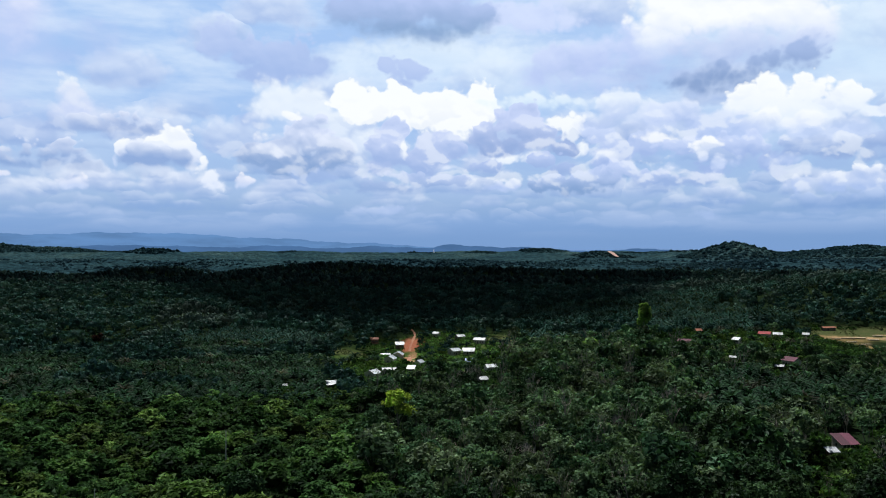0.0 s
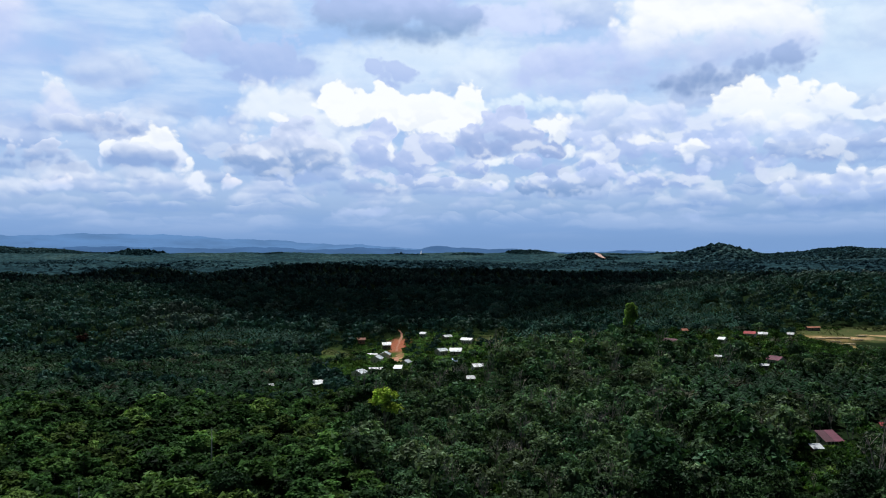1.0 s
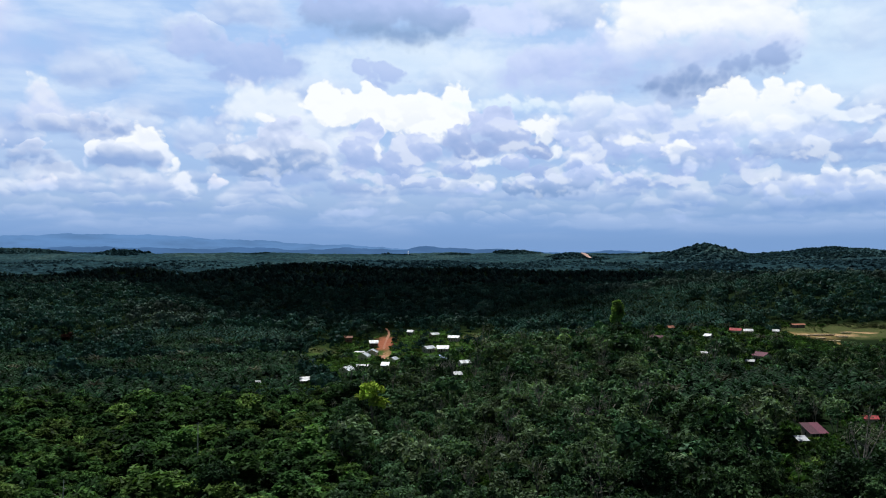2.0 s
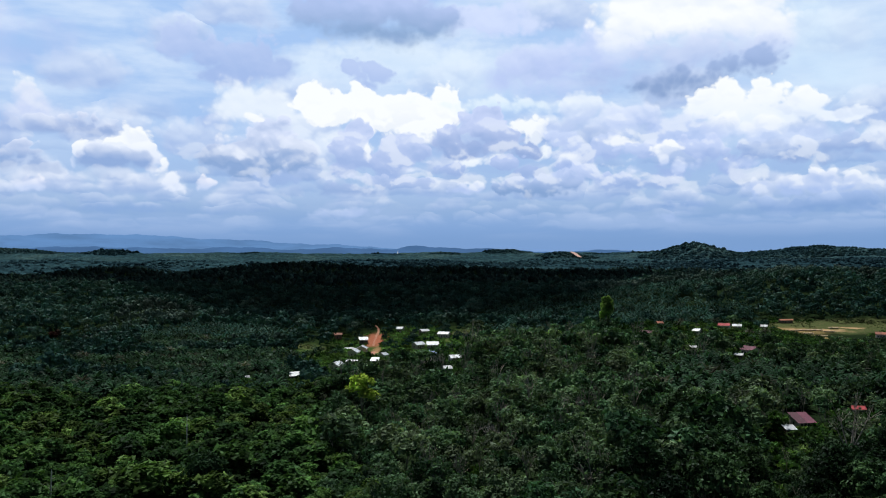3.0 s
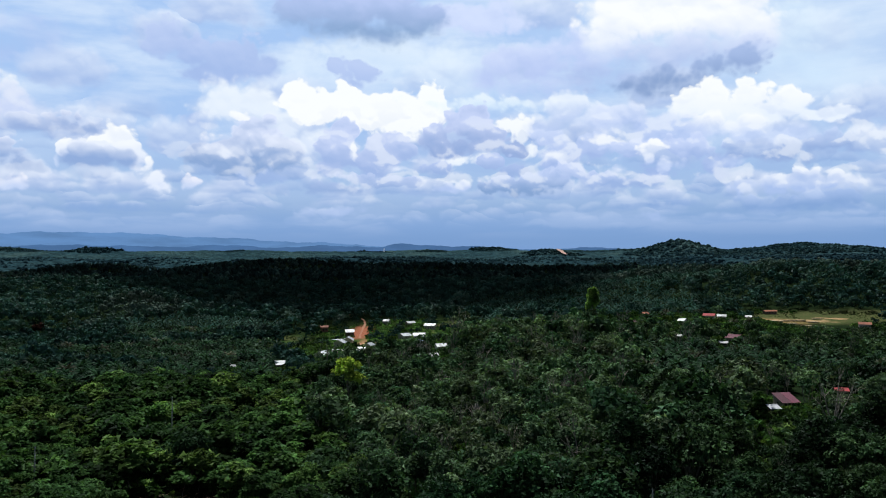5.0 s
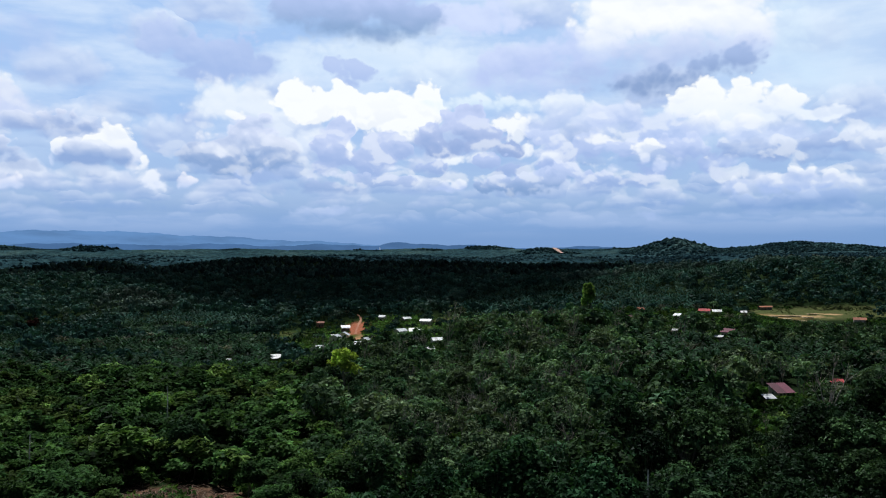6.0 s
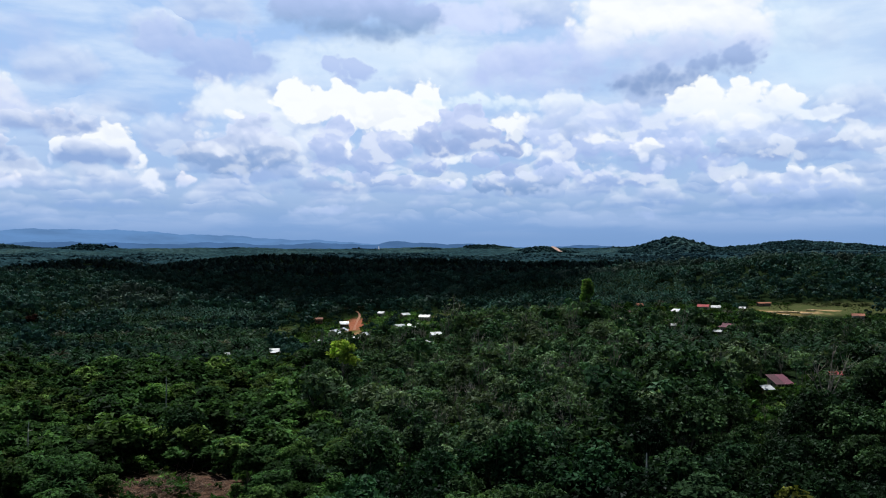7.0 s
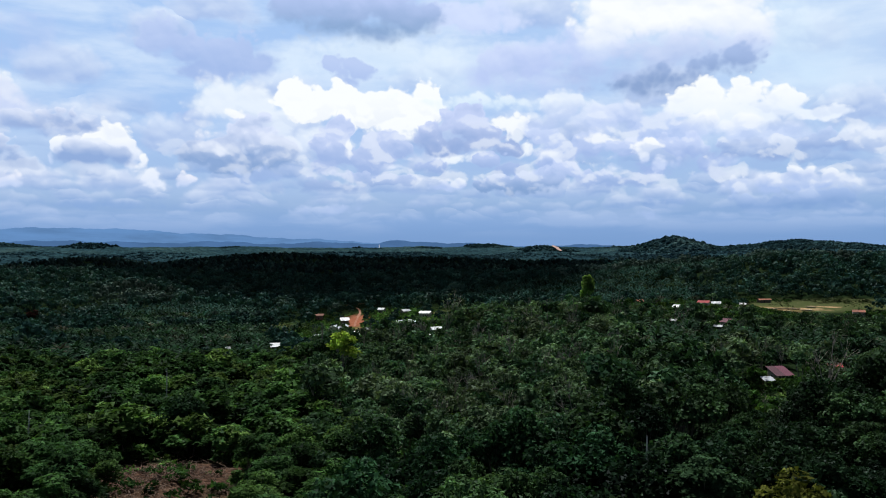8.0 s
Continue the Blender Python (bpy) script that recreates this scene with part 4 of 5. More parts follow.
house(19.6, 641, 10.0, 6.8, -4, ZINC, PLASTER, "house with a broad zinc roof and porch", 2.8, 1.7, 3, porch=True)
house(16.6, 530, 5.0, 4.4, 6, BLUE, TIMBER, "hut under a bright blue sheet roof", 2.8, 1.6, 2, True)
house(27.2, 484, 7.0, 4.8, 22, NEW_ZINC, PLASTER, "house with a bluish-white patched zinc roof", 2.6, 1.4, 4)
house(20.3, 429, 4.6, 4.2, 15, ZINC, TIMBER, "small white-roofed house on red soil", 2.3, 1.2)
house(166.0, 582, 10.0, 6.0, -40, MAROON, PLASTER, "long house with a dull maroon roof", 2.6, 1.4, 3)
house(193.5, 644, 5.0, 4.5, 10, RUST, TIMBER, "small rust-brown roofed hut in grass", 2.4, 1.3)
house(199.8, 577, 5.5, 5.0, -52, ZINC, PLASTER, ZL, 2.5, 1.4)
house(230.5, 608, 9.0, 6.0, -34, RED, PLASTER, "house with a bright red roof among palms", 2.7, 1.6, 3)
house(242.0, 614, 7.0, 5.0, -20, ZINC, PLASTER, ZL, 2.5, 1.3)
house(273.8, 641, 5.0, 4.0, -22, ZINC, TIMBER, ZL, 2.4, 1.2)
house(204.0, 497, 10.0, 8.0, -62, MAROON, PLASTER, "large house with a maroon roof", 2.8, 2.1, 3)
house(189.5, 478, 5.0, 3.6, -30, ZINC, TIMBER, "low outbuilding with a pale zinc roof", 2.0, 0.8)
house(174.4, 511, 4.0, 3.5, -15, ZINC, TIMBER, "tiny zinc-roofed hut among palms", 2.0, 0.8)
house(132.0, 279, 6.6, 7.4, 5, MAROON, PLASTER, "house with a purple-maroon sheet roof and ochre walls", 1.8, 2.3, 2, True)
house(122.3, 267, 3.4, 2.6, 5, NEW_ZINC, BRICKWORK, "low annex with a white zinc roof", 1.5, 0.8, 2, True)
house(169.0, 312, 5.0, 3.4, -12, RED, PLASTER, "house with a coral red sheet roof", 2.3, 0.9, 3)
house(359.0, 628, 10.0, 6.6, -25, RUST, PLASTER, "brown-roofed house beside the sandy field", 2.8, 1.6)
house(313.0, 690, 13.0, 4.0, 8, RUST, TIMBER, "long brown-roofed open barn by the field", 2.0, 0.8)

for fx, fy, fl, fs in ((-62, 2590, 11, 8), (-40, 2600, 9, -10), (-22, 2585, 12, 4), (-95, 2610, 9, 20), (135, 2500, 11, -5), (-130, 2580, 8, 30)):
    house(fx, fy, fl, 7, fs, ZINC, PLASTER, "far zinc-roofed house on the wooded plain", 3.0, 1.6)


TIMBER_NEW = plain_material("fresh_planks", (0.46, 0.36, 0.22), (0.62, 0.52, 0.36), 0.8, 0.85, 1, own=0.2)


def plank_stack(x, y, long, spin, layers):
    """Fresh planks stacked on bearers at the edge of the sandy field."""
    r = np.random.default_rng(int(x * 7 + y))
    root = tagged(new("plank_stack"), "long stack of fresh pale planks on the sandy field", "timber", "plank stacks on the field")
    root.matrix_basis = pose(x, y, float(land(x, y)), 0, 0, spin)
    for bx in (-0.35, 0.35):
        part("bearer", block(0.2, 2.2, 0.5, bx * long, 0, 0.05, 0), TIMBER, root, "dark bearer under the planks")
    for k in range(layers):
        for q in range(3):
            part("plank", block(long * r.uniform(0.85, 1.0), 0.6, 0.22, r.uniform(-0.3, 0.3), (q - 1) * 0.68, 0.42 + 0.25 * k, 0.02), TIMBER_NEW, root)


house_site(312, 642, 22)  # the open field keeps its view
house_site(346, 664, 18)
for px, py, pl, ps, pn in ((311, 652, 12, 4, 4), (322, 657, 11, -3, 3), (330, 651, 9, 2, 3), (298, 646, 10, -8, 3), (304, 632, 8, 6, 3), (310, 622, 8, -5, 2), (342, 668, 8, 3, 3)):
    plank_stack(px, py, pl, ps, pn)


def road():
    """The red dirt road through the hamlet, laid on the ground."""
    pts = []
    for (ax, ay), (bx, by) in zip(ROAD, ROAD[1:]):
        for t in np.arange(0, 1, 0.1):
            pts.append((ax + (bx - ax) * t, ay + (by - ay) * t))
    bm, rows = bmesh.new(), []
    for i, (px, py) in enumerate(pts):
        half = (1.7 + 0.5 * math.sin(i * 0.7) + 0.5 * math.sin(i * 1.9)) * (1 - 0.6 * i / len(pts))
        row = []
        for k in (-1.0, -0.5, 0, 0.5, 1.0):
            qx = px + k * half
            row.append(bm.verts.new((qx, py, float(land(qx, py)) + 0.16 - 0.12 * abs(k))))
        rows.append(row)
    for r0, r1 in zip(rows, rows[1:]):
        for k in range(4):
            bm.faces.new((r0[k], r0[k + 1], r1[k + 1], r1[k]))
    me = bpy.data.meshes.new("road")
    bm.to_mesh(me)
    bm.free()
    me.materials.append(plain_material("red_dirt", (0.25, 0.085, 0.048), (0.36, 0.20, 0.12), 0.09, 0.95, 1))
    tagged(new("road", me), "rutted red dirt road through the hamlet", "road", kind="structure")


road()

# ---------------------------------------------------------------- trees and woods
BROADS = [tree_shape(10 + i, 11.5, 4.7, 24, 1950, 0.54, 0.42, low=0.15, loose=0.22, tiers=True) for i in range(4)]
RUBBERS = [tree_shape(30 + i, 12.5, 4.2, 14, 980, 0.60, 0.75, True, 7, 0.15, 0.25, 0.4) for i in range(4)]
DARKS = [tree_shape(20 + i, 13, 4.6, 18, 1550, 0.56, 0.7, low=0.2, loose=0.3) for i in range(4)]
BARES = [tree_shape(50 + i, 12.5, 3.3, 9, 60, 0.45, 0.9, True, 6, 0.2, 0.4, 0.8) for i in range(2)]
PALMS = [palm_shape(60 + i, 3.2 + i, 30, 5.2) for i in range(3)]
MID_BROADS = [tree_shape(110 + i, 10, 4.4, 17, 400, 0.98, 0.42, limbs=1, low=0.2, loose=0.2, tiers=True) for i in range(6)]
MID_RUBBERS = [tree_shape(130 + i, 12, 4.2, 12, 320, 0.95, 0.7, limbs=3, low=0.3, loose=0.3) for i in range(6)]
BACK_BROADS = [tree_shape(115 + i, 9.5, 4.6, 9, 135, 1.45, 0.65, limbs=0, low=0.12, loose=0.2, out_facing=0.95, unruly=0.3) for i in range(6)]
BACK_RUBBERS = [tree_shape(135 + i, 11.5, 4.2, 8, 125, 1.40, 0.75, limbs=1, low=0.3, loose=0.3, out_facing=0.9, unruly=0.35) for i in range(6)]
MID_PALMS = [palm_shape(160 + i, 3.0 + 0.7 * i, 24, 5.2, 3, 1.15, i % 2 == 0) for i in range(4)]
FAR_BROADS = [tree_shape(210 + i, 11 + 0.7 * i, 6.0, 5, 74, 1.9, 0.9, limbs=0, low=0.08, loose=0.06, out_facing=1.05, unruly=0.10) for i in range(6)]
FAR_PALMS = [palm_shape(260 + i, 2.4 + 0.7 * i, 15, 5.4, 2, 0.95, False) for i in range(4)]


def dome(seed, sides=5, tall=1.0):
    """A far crown: a lumpy dome on a short foot, with an empty trunk."""
    r = np.random.default_rng(seed)
    v = []
    for z, q in ((1.0, 2.6), (5.0, 4.6), (8.6, 1.4)):
        a = np.arange(sides) * 2 * np.pi / sides + r.uniform(0, 1)
        w = q * r.uniform(0.75, 1.25, sides)
        v.append(np.stack([np.cos(a) * w, np.sin(a) * w, z * tall * r.uniform(0.85, 1.15, sides)], -1))
    i = np.arange(sides)
    j = (i + 1) % sides
    f = [q + k * sides for k in (0, 1) for q in (np.stack([i, j, j + sides], -1), np.stack([i, j + sides, i + sides], -1))]
    return stick((0, 0, -1), (0, 0, 2), 0.4, 0.3, 3), (np.concatenate(v), np.concatenate(f))


DOMES = [dome(410 + i) for i in range(7)]
LOW_DOMES = [dome(430 + i, 5, 0.72) for i in range(7)]
SHRUBS = [tree_shape(310 + i, 2.8, 2.7, 5, 32, 1.3, 0.6, limbs=0, low=0.15, out_facing=0.8) for i in range(4)]


def tree(name, shape, leaf, wood, label, category, group):
    """One tree as a thing: trunk and crown under an empty."""
    root = tagged(new(name), label, category, group)
    for piece, (v, f), mat in (("trunk", shape[0], wood), ("crown", shape[1], leaf)):
        ob = new(piece, sheet(piece, v, f, [mat], np.zeros(len(v))))
        ob.parent = root
    return root


def plant(root, spots):
    """Sets the tree at the first spot and copies at the others: x, y, spin, size."""
    for i, (x, y, spin, size) in enumerate(spots):
        m = pose(x, y, float(land(x, y)), 0, 0, spin) @ Matrix.Scale(size, 4)
        if i == 0:
            root.matrix_basis = m
        else:
            twin = copy_thing(root, m)
            twin.matrix_basis = m


NEAR = 207
x, y = sow(6.8, 118, NEAR, rng)
palmy, rub = palm_land(x, y), rubber_land(x, y)
size, spin, dice = grown(x, y, rng), rng.uniform(0, 360, len(x)), rng.uniform(0, 1, len(x))
for k in range(4):
    mine = (np.arange(len(x)) % 4 == k)
    for name, shape, leaf, wood, label, ok in (
            ("broadleaf_tree", BROADS[k], BROAD, BARK, "broadleaf tree with a layered bright green crown", (~rub & ((x < -8) | ((dice > 0.75) & (x < 0.26 * y)))) | (rub & (dice > 0.8) & (x < 0.26 * y))),
            ("deep_green_tree", DARKS[k], DEEP, BARK, "broadleaf tree with a full deep green crown", ~rub & (x >= -8) & (x < 0.26 * y) & (dice <= 0.75)),
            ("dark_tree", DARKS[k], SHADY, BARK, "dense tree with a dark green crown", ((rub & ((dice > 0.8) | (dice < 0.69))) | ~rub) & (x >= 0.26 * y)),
            ("rubber_tree", RUBBERS[k], RUBBER, PALE_BARK, "slender rubber tree with a thin grey-green crown", rub & (dice <= 0.70) & ((x < 0.26 * y) | (dice >= 0.69))),
            ("bare_tree", BARES[k % 2], RUBBER, PALE_BARK, "nearly leafless grey-limbed tree", rub & (dice > 0.70) & (dice <= 0.8))):
        i = np.nonzero(mine & ok)[0]
        if len(i):
            plant(tree(name, shape, leaf, wood, label, "tree", "trees of the near wood"), list(zip(x[i].tolist(), y[i].tolist(), spin[i].tolist(), (size[i] * stature(x[i], y[i])).tolist())))

# the woods behind, up to the hamlet
x, y = sow(6.4, NEAR + 3, 640, rng)
palmy, rub, low = palm_land(x, y), rubber_land(x, y), garden(x, y)
dice, size = rng.uniform(0, 1, len(x)), grown(x, y, rng) * stature(x, y)
for name, ok, shapes, leaf, wood, label in (
        ("broadleaf_wood", ~rub & (y < 400), MID_BROADS, BROAD, BARK, "dense broadleaf wood of bright and dark green crowns"),
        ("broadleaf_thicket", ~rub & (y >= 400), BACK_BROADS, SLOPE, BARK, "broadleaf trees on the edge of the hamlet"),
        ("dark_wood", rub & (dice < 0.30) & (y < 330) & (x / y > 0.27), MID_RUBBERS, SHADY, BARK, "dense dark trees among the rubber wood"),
        ("rubber_wood", rub & (dice < 0.85) & (y < 400) & ~((dice < 0.30) & (y < 330) & (x / y > 0.27)), MID_RUBBERS, RUBBER, PALE_BARK, "old rubber wood with thin grey-green crowns"),
        ("rubber_thicket", rub & (dice < 0.90) & (y >= 400), BACK_RUBBERS, RUBBER, PALE_BARK, "rubber trees on the low rise before the hamlet")):
    i = np.nonzero(ok & ~palmy & ~low)[0]
    woods(name, shapes, [leaf, wood], x[i], y[i], size[i], label, "trees")
i = np.nonzero(~palmy & ~low & rub & (dice >= np.where(y < 400, 0.85, 0.90)))[0]
woods("bare_wood", BARES, [RUBBER, PALE_BARK], x[i], y[i], size[i] * 1.12, "scattered leafless grey trees in the rubber wood", "trees")
i = np.nonzero(low & (dice < 0.35))[0]
woods("garden_trees", BACK_BROADS, [BROAD, BARK], x[i], y[i], size[i] * 0.62, "small broadleaf trees between the houses", "trees")
sx, sy = sow(4.4, 120, 790, rng, keep_off=open_field)
i = np.nonzero(((stature(sx, sy) < 0.97) | garden(sx, sy) | house_plot(sx, sy, 24, 8) | ((sy < 250) & (sx < 30))) & ~house_plot(sx, sy, 4.5, 0.8))[0]
lush = garden(sx[i], sy[i]) & (sx[i] < 100)
woods("garden_shrubs", SHRUBS, [FRESH, BARK], sx[i][lush], sy[i][lush], rng.uniform(0.4, 1.1, lush.sum()), "sunlit green shrubs and bananas between the houses", "shrubs")
i = i[~lush]
woods("undergrowth", SHRUBS, [BROAD, BARK], sx[i], sy[i], rng.uniform(0.5, 1.1, len(i)), "low green undergrowth round the houses and under the trees", "shrubs")
tx, ty = sow(2.6, 600, 740, rng, keep_off=near_house)
i = np.nonzero((oval(tx, ty, -68, 668, 21, 38) | (oval(tx, ty, 345, 674, 62, 25) & (ty > 662)) | oval(tx, ty, 48, 690, 15, 25)) & (rng.uniform(0, 1, len(tx)) < 0.42))[0]
woods("field_grass", SHRUBS, [MEADOW, BARK], tx[i], ty[i], rng.uniform(0.15, 0.38, len(i)), "tufts of yellowish grass on the open plots", "grass")
i = np.nonzero(low & (dice > 0.86))[0]
woods("garden_palms", MID_PALMS, [PALM, BARK], x[i], y[i], size[i] * 0.8, "palms between the houses", "palms")
gx, gy = sow(7.0, 640, 790, rng)
i = np.nonzero(garden(gx, gy) & (rng.uniform(0, 1, len(gx)) < 0.5))[0]
woods("orchard_trees", BACK_BROADS, [SLOPE, BARK], gx[i], gy[i], rng.uniform(0.4, 0.85, len(i)) * stature(gx[i], gy[i]), "small trees round the rear houses of the hamlet", "trees")
x, y = sow(8.8, 285, 640, rng, 0.24)
i = np.nonzero(palm_land(x, y) & ~garden(x, y))[0]
near = i[y[i] < 440]
woods("oil_palm_stand", PALMS, [PALM, BARK], x[near], y[near], rng.uniform(0.9, 1.2, len(near)) * stature(x[near], y[near]), "feathery dark green oil palms before the red-roofed houses", "palms")
i = i[y[i] >= 440]
woods("oil_palm_grove", MID_PALMS, [PALM, BARK], x[i], y[i], rng.uniform(0.8, 1.15, len(i)) * stature(x[i], y[i]), "dark green oil palm plantation in rows", "palms")

# the wood below and behind the viewpoint
FOOTING = [tree_shape(470 + i, 12.5, 5.0, 22, 4200, 0.42, 0.6, low=0.25, thick=0.28, loose=0.3) for i in range(2)]
gx, gy = np.meshgrid(np.arange(-120, 121, 8.0), np.arange(-90, 117, 7.5))
gx, gy = gx.ravel() + rng.uniform(-2.5, 2.5, gx.size), gy.ravel() + rng.uniform(-2.5, 2.5, gx.size)
i = np.nonzero(~((gy > 104) & oval(gx, gy, -41, 157, 17, 44)))[0]
away, grow = np.hypot(gx[i], gy[i]), rng.uniform(0.75, 1.3, len(i))
for name, shapes, ok, label in (("footing_wood", FOOTING, away < 16, "broadleaf trees straight below the viewpoint"), ("valley_thicket", MID_BROADS, (away >= 16) & (away < 60), "broadleaf trees round the foot of the slope"),
                                ("valley_wood", FAR_BROADS, away >= 60, "mixed wood on the near slope")):
    woods(name, shapes, [BROAD, BARK], gx[i][ok], gy[i][ok], grow[ok], label, "trees")

# farther slopes
x, y = sow(10.8, 640, 1150, rng)
x2, y2 = sow(11.5, 1150, 1300, rng)
x, y = np.concatenate([x, x2]), np.concatenate([y, y2])
size = np.clip(rng.normal(0.95, 0.24, len(x)), 0.5, 1.5) * np.interp(y, (640, 700), (0.85, 1.0))
free = ~palm_land(x, y) & ~garden(x, y)
wav = 22 * np.sin(x / 41) + 16 * np.sin(y / 33) + 18 * np.sin(x * 1.9 + y * 1.1)
pale = oval(x + wav * 0.5, y + wav * 0.5, -222, 768, 62, 52) | ((x > 190) & (y + wav > 850) & (y < 1150) & (rng.uniform(0, 1, len(x)) < 0.7))
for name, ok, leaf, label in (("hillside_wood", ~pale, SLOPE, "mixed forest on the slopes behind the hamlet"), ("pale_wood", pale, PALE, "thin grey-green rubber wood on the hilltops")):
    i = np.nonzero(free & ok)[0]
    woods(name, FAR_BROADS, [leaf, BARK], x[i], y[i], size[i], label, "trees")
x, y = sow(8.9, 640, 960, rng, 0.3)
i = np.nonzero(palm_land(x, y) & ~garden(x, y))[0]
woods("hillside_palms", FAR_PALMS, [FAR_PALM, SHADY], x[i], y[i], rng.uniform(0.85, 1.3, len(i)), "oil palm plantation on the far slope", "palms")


def canopy(name, near, far, rows, cols, label):
    """Far forest as one uneven roof of crowns over the land, with taller trees here and there."""
    y = np.geomspace(near, far, rows)[:, None]
    u = np.linspace(-0.66, 0.72, cols)[None]
    y = y * (1 + rng.uniform(-0.3, 0.3, (rows, cols)) * math.log(far / near) / rows)
    x = (u + rng.uniform(-0.3, 0.3, (rows, cols)) * 1.38 / cols) * y
    patch = 0.5 + 0.5 * np.sin(x / 130 + 2 * np.sin(y / 210)) * np.sin(y / 170 + 1.5 * np.sin(x / 260))
    h = 4.5 + 3 * patch + rng.uniform(-1.6, 1.6, x.shape)
    v = np.stack([x, y, land(x, y) + h], -1).reshape(-1, 3)
    i = (np.arange(rows - 1)[:, None] * cols + np.arange(cols - 1)).ravel()
    f = np.stack([i, i + 1, i + cols + 1, i + cols], -1)
    tint = np.clip(0.35 * patch + rng.uniform(0, 0.6, x.shape), 0, 1).ravel()
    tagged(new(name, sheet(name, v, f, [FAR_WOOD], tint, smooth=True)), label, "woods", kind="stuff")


x, y = sow(16.5, 1295, 2090, rng)
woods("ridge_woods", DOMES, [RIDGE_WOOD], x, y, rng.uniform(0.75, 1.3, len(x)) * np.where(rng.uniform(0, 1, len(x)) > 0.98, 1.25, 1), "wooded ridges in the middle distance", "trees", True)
x, y = sow(17, 2080, 2950, rng)
stand = np.sin(x / 120 + 2 * np.sin(y / 190)) * np.sin(y / 95 + 1.5 * np.sin(x / 230)) + 0.35 * np.sin(x / 31 + y / 47)
i = np.nonzero(stand + rng.normal(0, 0.3, len(x)) > np.where(x / y > 0.12, -0.6, -0.12))[0]
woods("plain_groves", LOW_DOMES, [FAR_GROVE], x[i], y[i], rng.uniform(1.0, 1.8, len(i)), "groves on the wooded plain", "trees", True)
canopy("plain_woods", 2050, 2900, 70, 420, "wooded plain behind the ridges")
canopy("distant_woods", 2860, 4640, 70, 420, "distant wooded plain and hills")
x, y = sow(15.5, 2900, 4500, rng)
hill = sum(h * np.exp(-((x - hx) / sx) ** 2 - ((y - hy) / sy) ** 2) for hx, hy, sx, sy, h in FAR_HILLS)
i = np.nonzero(hill > 6)[0]
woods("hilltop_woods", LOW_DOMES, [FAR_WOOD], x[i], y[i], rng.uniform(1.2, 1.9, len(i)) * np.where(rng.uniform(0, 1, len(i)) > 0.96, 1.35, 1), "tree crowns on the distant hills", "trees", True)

# ---- trees that stand out
plant(tree("tall_tree", tree_shape(71, 31, 6.0, 30, 2800, 1.2, 1.5, low=0.10, thick=0.4, out_facing=0.75), BRIGHT, BARK, "tall full-crowned tree rising over the palms", "tree", ""), [(157, 663, 0, 1.0)])
plant(tree("bright_round_tree", tree_shape(76, 14, 6.2, 20, 1500, 1.0, 0.8, low=0.2, thick=0.3, out_facing=0.75), BRIGHT, BARK, "round light green tree among the palms", "tree", ""), [(95, 540, 0, 1.0)])
plant(tree("red_tree", tree_shape(77, 11, 5.5, 18, 1300, 1.0, 0.7, low=0.2, thick=0.3), RED_LEAF, BARK, "tree with a dull red-brown crown among palms", "tree", ""), [(-294, 726, 0, 1.1)])
plant(tree("yellow_tree", tree_shape(72, 18.0, 4.5, 15, 1200, 0.8, 0.6, low=0.45), YELLOW, BARK, "vivid yellow-green flowering tree", "tree", ""), [(-16.4, 309, 40, 1.36)])

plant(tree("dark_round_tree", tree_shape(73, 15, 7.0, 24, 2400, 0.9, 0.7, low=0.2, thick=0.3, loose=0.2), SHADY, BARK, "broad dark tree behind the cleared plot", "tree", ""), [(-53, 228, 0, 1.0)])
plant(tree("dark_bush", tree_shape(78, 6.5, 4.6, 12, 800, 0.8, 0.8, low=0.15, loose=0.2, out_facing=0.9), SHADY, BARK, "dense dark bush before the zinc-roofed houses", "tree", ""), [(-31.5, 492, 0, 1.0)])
TWIG = plain_material("grey_twigs", (0.30, 0.27, 0.245), (0.44, 0.40, 0.37), 1.5, 0.9, 1)
plant(tree("grey_round_tree", tree_shape(81, 12, 6.8, 20, 1700, 0.9, 0.75, low=0.15, thick=0.3, out_facing=0.85), RUBBER, BARK, "round grey-green tree beside the large maroon-roofed house", "tree", ""), [(221, 508, 0, 1.0)])
plant(tree("leafless_tree", tree_shape(79, 12, 4.4, 13, 60, 0.6, 0.9, True, 13, 0.40, 0.35, 0.8), RUBBER, TWIG, "grey leafless tree with a dense twiggy crown", "tree", "leafless trees of the rubber wood"),
      [(12.6, 413, 0, 1.0), (8.6, 418, 80, 0.9), (17, 421, 200, 0.95), (86, 324, 30, 1.0), (81, 329, 140, 0.9), (91, 331, 260, 0.95), (77, 321, 310, 0.8), (60, 292, 10, 0.9), (55, 296, 120, 0.85), (26, 262, 230, 0.9)])
plant(tree("layered_tree", tree_shape(74, 19, 5.6, 22, 2400, 0.7, 0.35, low=0.3, thick=0.25, loose=0.2, tiers=True), LAYERED, BARK, "fresh green tree with spreading layered boughs", "tree", ""), [(50.6, 133, 0, 1.0)])
plant(tree("olive_tree", tree_shape(75, 17.5, 4.8, 16, 1600, 0.7, 0.6, low=0.3, thick=0.2), OLIVE, BARK, "olive-yellow tree with a fine-leaved crown", "tree", ""), [(60, 122, 0, 1.13)])


DEAD_WOOD = plain_material("dead_wood", (0.52, 0.49, 0.44), (0.68, 0.65, 0.60), 1.5, 0.9, 1)


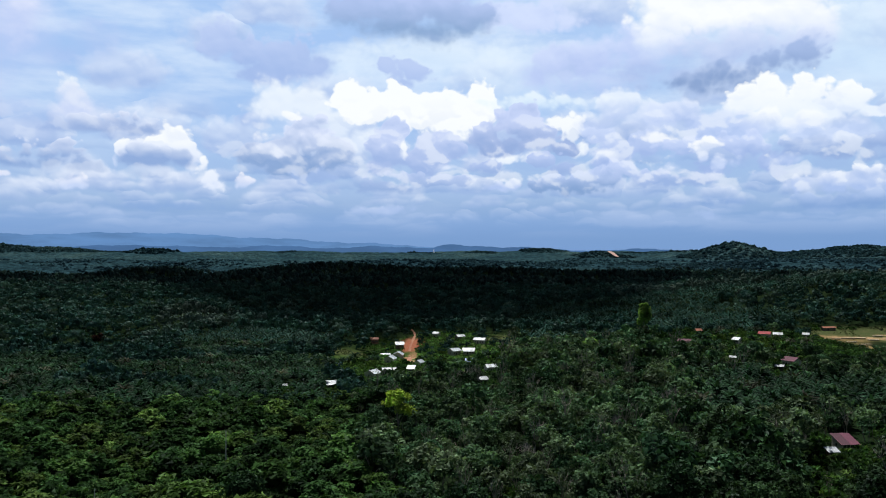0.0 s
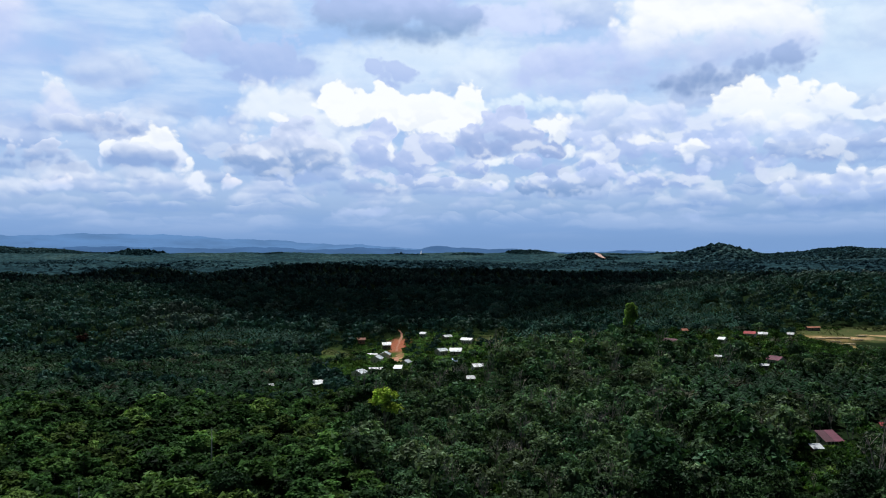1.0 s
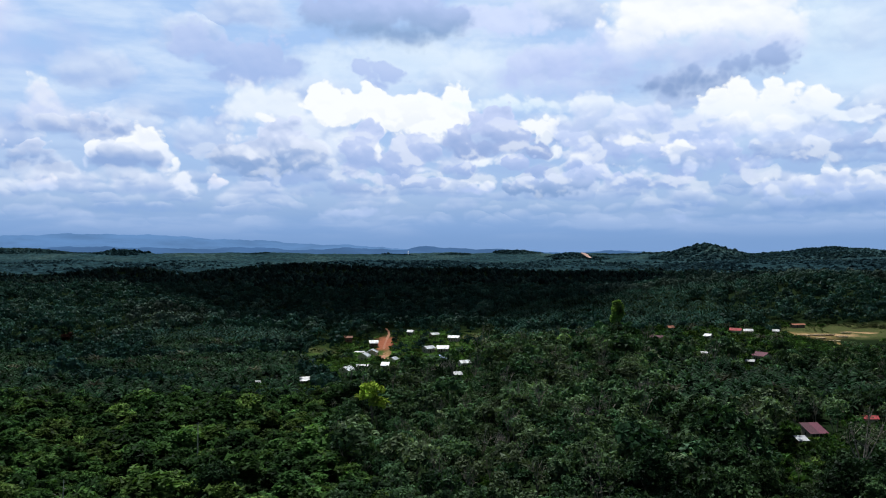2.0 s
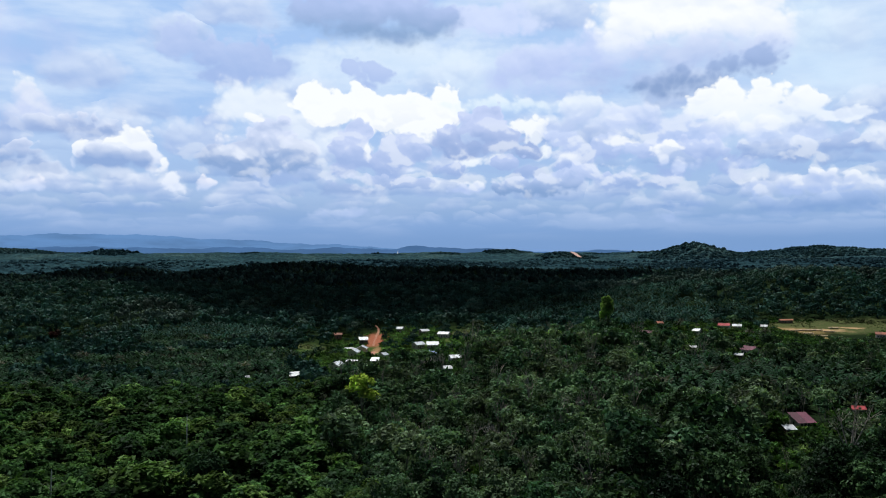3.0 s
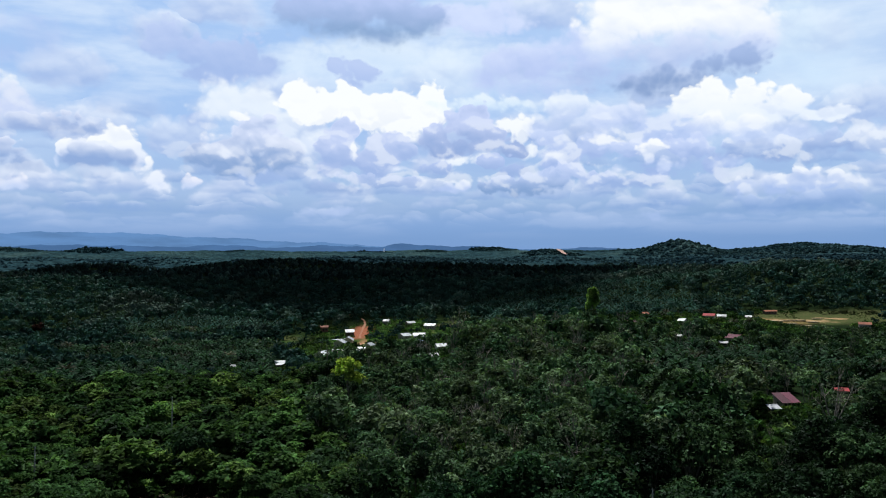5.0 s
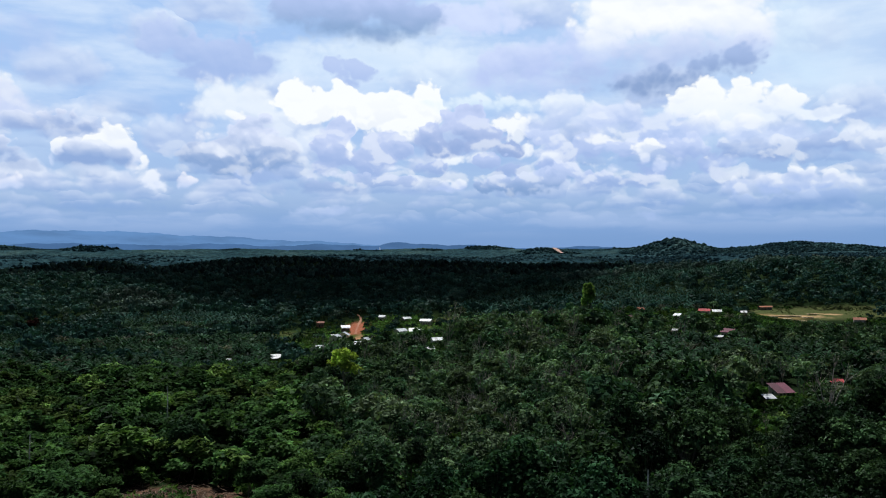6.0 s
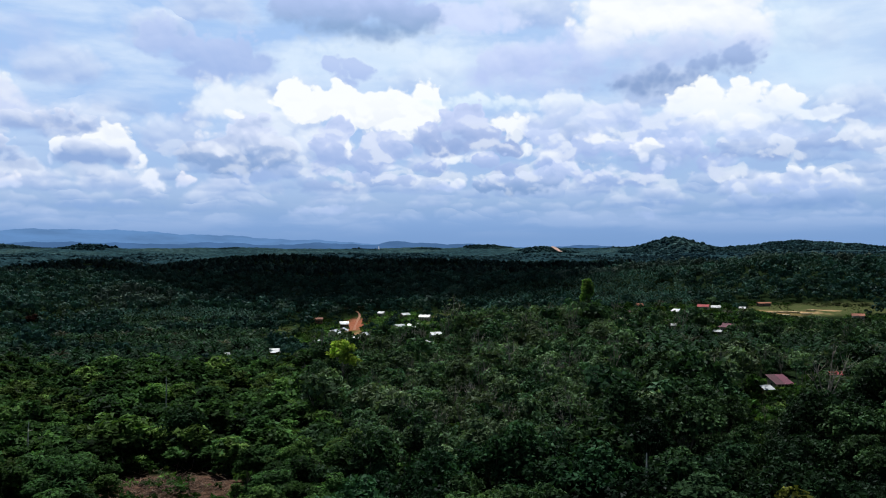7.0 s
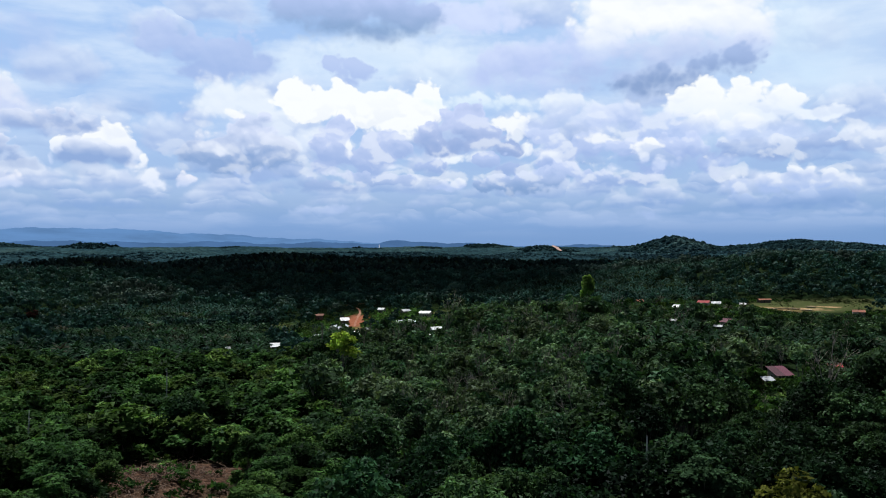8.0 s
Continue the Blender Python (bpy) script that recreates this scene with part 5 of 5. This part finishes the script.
def snag(x, y, tall, lean):
    """A dead standing trunk with a few stubs."""
    r = np.random.default_rng(int(tall * 10))
    wood = [stick((0, 0, -0.5), (lean, 0, tall * 0.6), 0.30, 0.22, 6), stick((lean, 0, tall * 0.6), (lean * 1.6, 0.1, tall), 0.22, 0.09, 6)]
    for _ in range(4):
        h = r.uniform(0.6, 0.95) * tall
        wood.append(stick((lean, 0, h), (lean + r.normal() * 0.9, r.normal() * 0.9, h + r.uniform(0.4, 1.2)), 0.06, 0.02, 4))
    v, f = join(wood)
    ob = new("dead_tree", sheet("dead_tree", v, f, [DEAD_WOOD]))
    ob.location = (x, y, float(land(x, y)))
    tagged(ob, "bare pale trunk of a dead tree", "tree", "dead trunks")


snag(44, 143, 18, 0.2)
snag(-73, 286, 14.5, 0.1)
snag(-88, 214, 14, 0.3)


def brush():
    """Cut branches and roots heaped on the cleared plot."""
    r = np.random.default_rng(12)
    wood = []
    for _ in range(1700):
        px, py = r.normal(-50, 8), r.normal(191, 10)
        pz = float(land(px, py)) + r.uniform(0, 1.1)
        a, b = r.uniform(0, 6.3), r.uniform(-0.1, 0.5)
        n = r.uniform(0.6, 2.6)
        wood.append(stick((px, py, pz), (px + math.cos(a) * n, py + math.sin(a) * n, pz + b * n), 0.07, 0.03, 3))
    v, f = join(wood)
    tagged(new("brushwood", sheet("brushwood", v, f, [plain_material("cut_wood", (0.075, 0.05, 0.036), (0.19, 0.13, 0.095), 0.4, 0.95, 1)])), "cut brown branches strewn over the cleared plot", "brushwood", kind="stuff")


brush()
r = np.random.default_rng(21)
bx, by = r.normal(-49, 8, 46), r.normal(187, 11, 46)
woods("plot_shrubs", SHRUBS, [BROAD, BARK], bx, by, r.uniform(0.3, 0.85, 46), "green shrubs springing up on the cleared plot", "shrubs")


def landslip():
    """A slanting scar of bare reddish earth on a far hillside."""
    r, bm, rows = np.random.default_rng(3), bmesh.new(), []
    for k in range(10):
        t = k / 9
        half = (7 + 5 * math.sin(math.pi * min(0.2 + t, 1)) ** 0.7) * r.uniform(0.75, 1.2)
        cx, cy = 664 + 14 * t, 3385 - 85 * t
        rows.append([bm.verts.new((cx + q * half, cy, float(land(cx + q * half, cy)) + 13)) for q in (-1, 0.1, 1)])
    for a, b in zip(rows, rows[1:]):
        for q in (0, 1):
            bm.faces.new((a[q], b[q], b[q + 1], a[q + 1]))
    me = bpy.data.meshes.new("landslip")
    bm.to_mesh(me)
    bm.free()
    me.materials.append(plain_material("bare_earth", (0.34, 0.22, 0.18), (0.44, 0.31, 0.26), 0.05, 0.95))
    tagged(new("landslip", me), "bare reddish cut on a far hillside", "hillside", kind="structure")


landslip()


def smoke(x, y, tall):
    """A thin white thread of smoke over the far plain."""
    m, k, out = material("smoke")
    both = k.add("ShaderNodeMixShader")
    lit, thin = k.add("ShaderNodeBsdfTranslucent"), k.add("ShaderNodeBsdfTransparent")
    lit.inputs[0].default_value = (0.85, 0.87, 0.9, 1)
    k.put(both.inputs[0], k.ease(k.noise(k.add("ShaderNodeNewGeometry").outputs["Position"], 0.2, 4, 0.6), 0.3, 0.6, 0.4, 0.95))
    k.put(both.inputs[1], thin.outputs[0]), k.put(both.inputs[2], lit.outputs[0])
    k.put(out.inputs[0], both.outputs[0])
    spine = [(math.sin(q * 1.3) * 1.2 - q * 0.5, 0, tall * q / 6) for q in range(7)]
    v, f = join([stick(a, b, 2.6 - 0.25 * q, 2.4 - 0.25 * q, 8) for q, (a, b) in enumerate(zip(spine, spine[1:]))])
    ob = tagged(new("smoke_plume", sheet("smoke_plume", v, f, [m], smooth=True)), "thin white thread of smoke over the distant plain", "smoke")
    ob.location = (x, y, float(land(x, y)))


smoke(-43.5, 4300, 30)

# ---------------------------------------------------------------- the unseen cloud overhead that shades the wooded hill
def shade_cloud():
    m, k, out = material("cloud_vapour")
    skin = k.add("ShaderNodeBsdfDiffuse")
    pos = k.add("ShaderNodeNewGeometry").outputs["Position"]
    k.put(skin.inputs[0], k.ramp(k.noise(pos, 0.01, 5, 0.6), ((0.3, (0.75, 0.76, 0.8, 1)), (0.7, (0.86, 0.87, 0.9, 1)))))
    thin = k.add("ShaderNodeBsdfTransparent")
    body = k.add("ShaderNodeAttribute", attribute_name="tint").outputs["Fac"]
    dense = k.math("MULTIPLY", k.ease(body, 0.0, 0.12), k.ease(k.noise(pos, 0.012, 4, 0.6), 0.3, 0.7, 0.53, 0.70))
    mix = k.add("ShaderNodeMixShader")
    k.put(mix.inputs[0], dense), k.put(mix.inputs[1], thin.outputs[0]), k.put(mix.inputs[2], skin.outputs[0])
    k.put(out.inputs[0], mix.outputs[0])
    up = 900
    ox, oy = up / math.tan(SUN_UP) * math.sin(SUN_TURN), up / math.tan(SUN_UP) * math.cos(SUN_TURN)
    gx, gy = np.meshgrid(np.arange(-1300, 1250, 15.0), np.arange(780, 2220, 15.0))
    wx = gx + 28 * np.sin(gy / 57 + 1.2 * np.sin(gx / 83)) + 14 * np.sin(gy / 21 + gx / 34)
    wy = gy + 26 * np.sin(gx / 63 + 1.4 * np.sin(gy / 71)) + 13 * np.sin(gx / 19 - gy / 41)
    f = np.full(gx.shape, -1.0)
    for cx, cy, a, b in SHADE:
        f = np.maximum(f, 1 - ((wx - cx) / a) ** 2 - ((wy - cy) / b) ** 2)
    inside = np.clip(f, 0, 1)
    n = gx.shape[1]
    i = (np.arange(gx.shape[0] - 1)[:, None] * n + np.arange(n - 1))
    full = (f[:-1, :-1] > 0) | (f[1:, :-1] > 0) | (f[:-1, 1:] > 0) | (f[1:, 1:] > 0)
    i = i[full]
    face = np.stack([i, i + 1, i + n + 1, i + n], -1)
    lump = 1 + 0.25 * np.sin(gx / 33 + 2 * np.sin(gy / 47)) * np.sin(gy / 29)
    top = np.stack([gx + ox, gy + oy, up + 20 + 120 * np.sqrt(inside) * lump], -1).reshape(-1, 3)
    low = np.stack([gx + ox, gy + oy, up + 18 - 25 * np.sqrt(inside)], -1).reshape(-1, 3)
    v = np.concatenate([top, low])
    face = np.concatenate([face, face[:, ::-1] + len(top)])
    used, back = np.unique(face, return_inverse=True)
    me = sheet("cloud", v[used], back.reshape(face.shape), [m], np.tile(inside.ravel(), 2)[used], smooth=True)
    tagged(new("shading_cloud", me), "broad white cumulus cloud drifting over the wooded hill", "cloud", kind="structure")


# outline of the unseen cloud, laid out as the shadow it casts on the land
SHADE = ((-190, 1015, 120, 110), (-70, 905, 125, 105), (60, 910, 140, 105), (-80, 985, 150, 120), (70, 990, 170, 125), (-20, 1090, 230, 190), (140, 1200, 210, 200), (270, 1330, 130, 150), (-180, 1290, 260, 210), (-330, 1630, 240, 250),
         (-620, 1830, 230, 180), (-900, 1850, 250, 140), (-1130, 1860, 170, 130), (-100, 1600, 330, 300), (200, 1600, 300, 280), (-250, 1920, 290, 190), (60, 1940, 300, 160), (370, 1780, 200, 160),
         (560, 1480, 130, 80), (860, 1620, 150, 90), (1010, 1400, 110, 60), (1000, 1950, 300, 60))
shade_cloud()
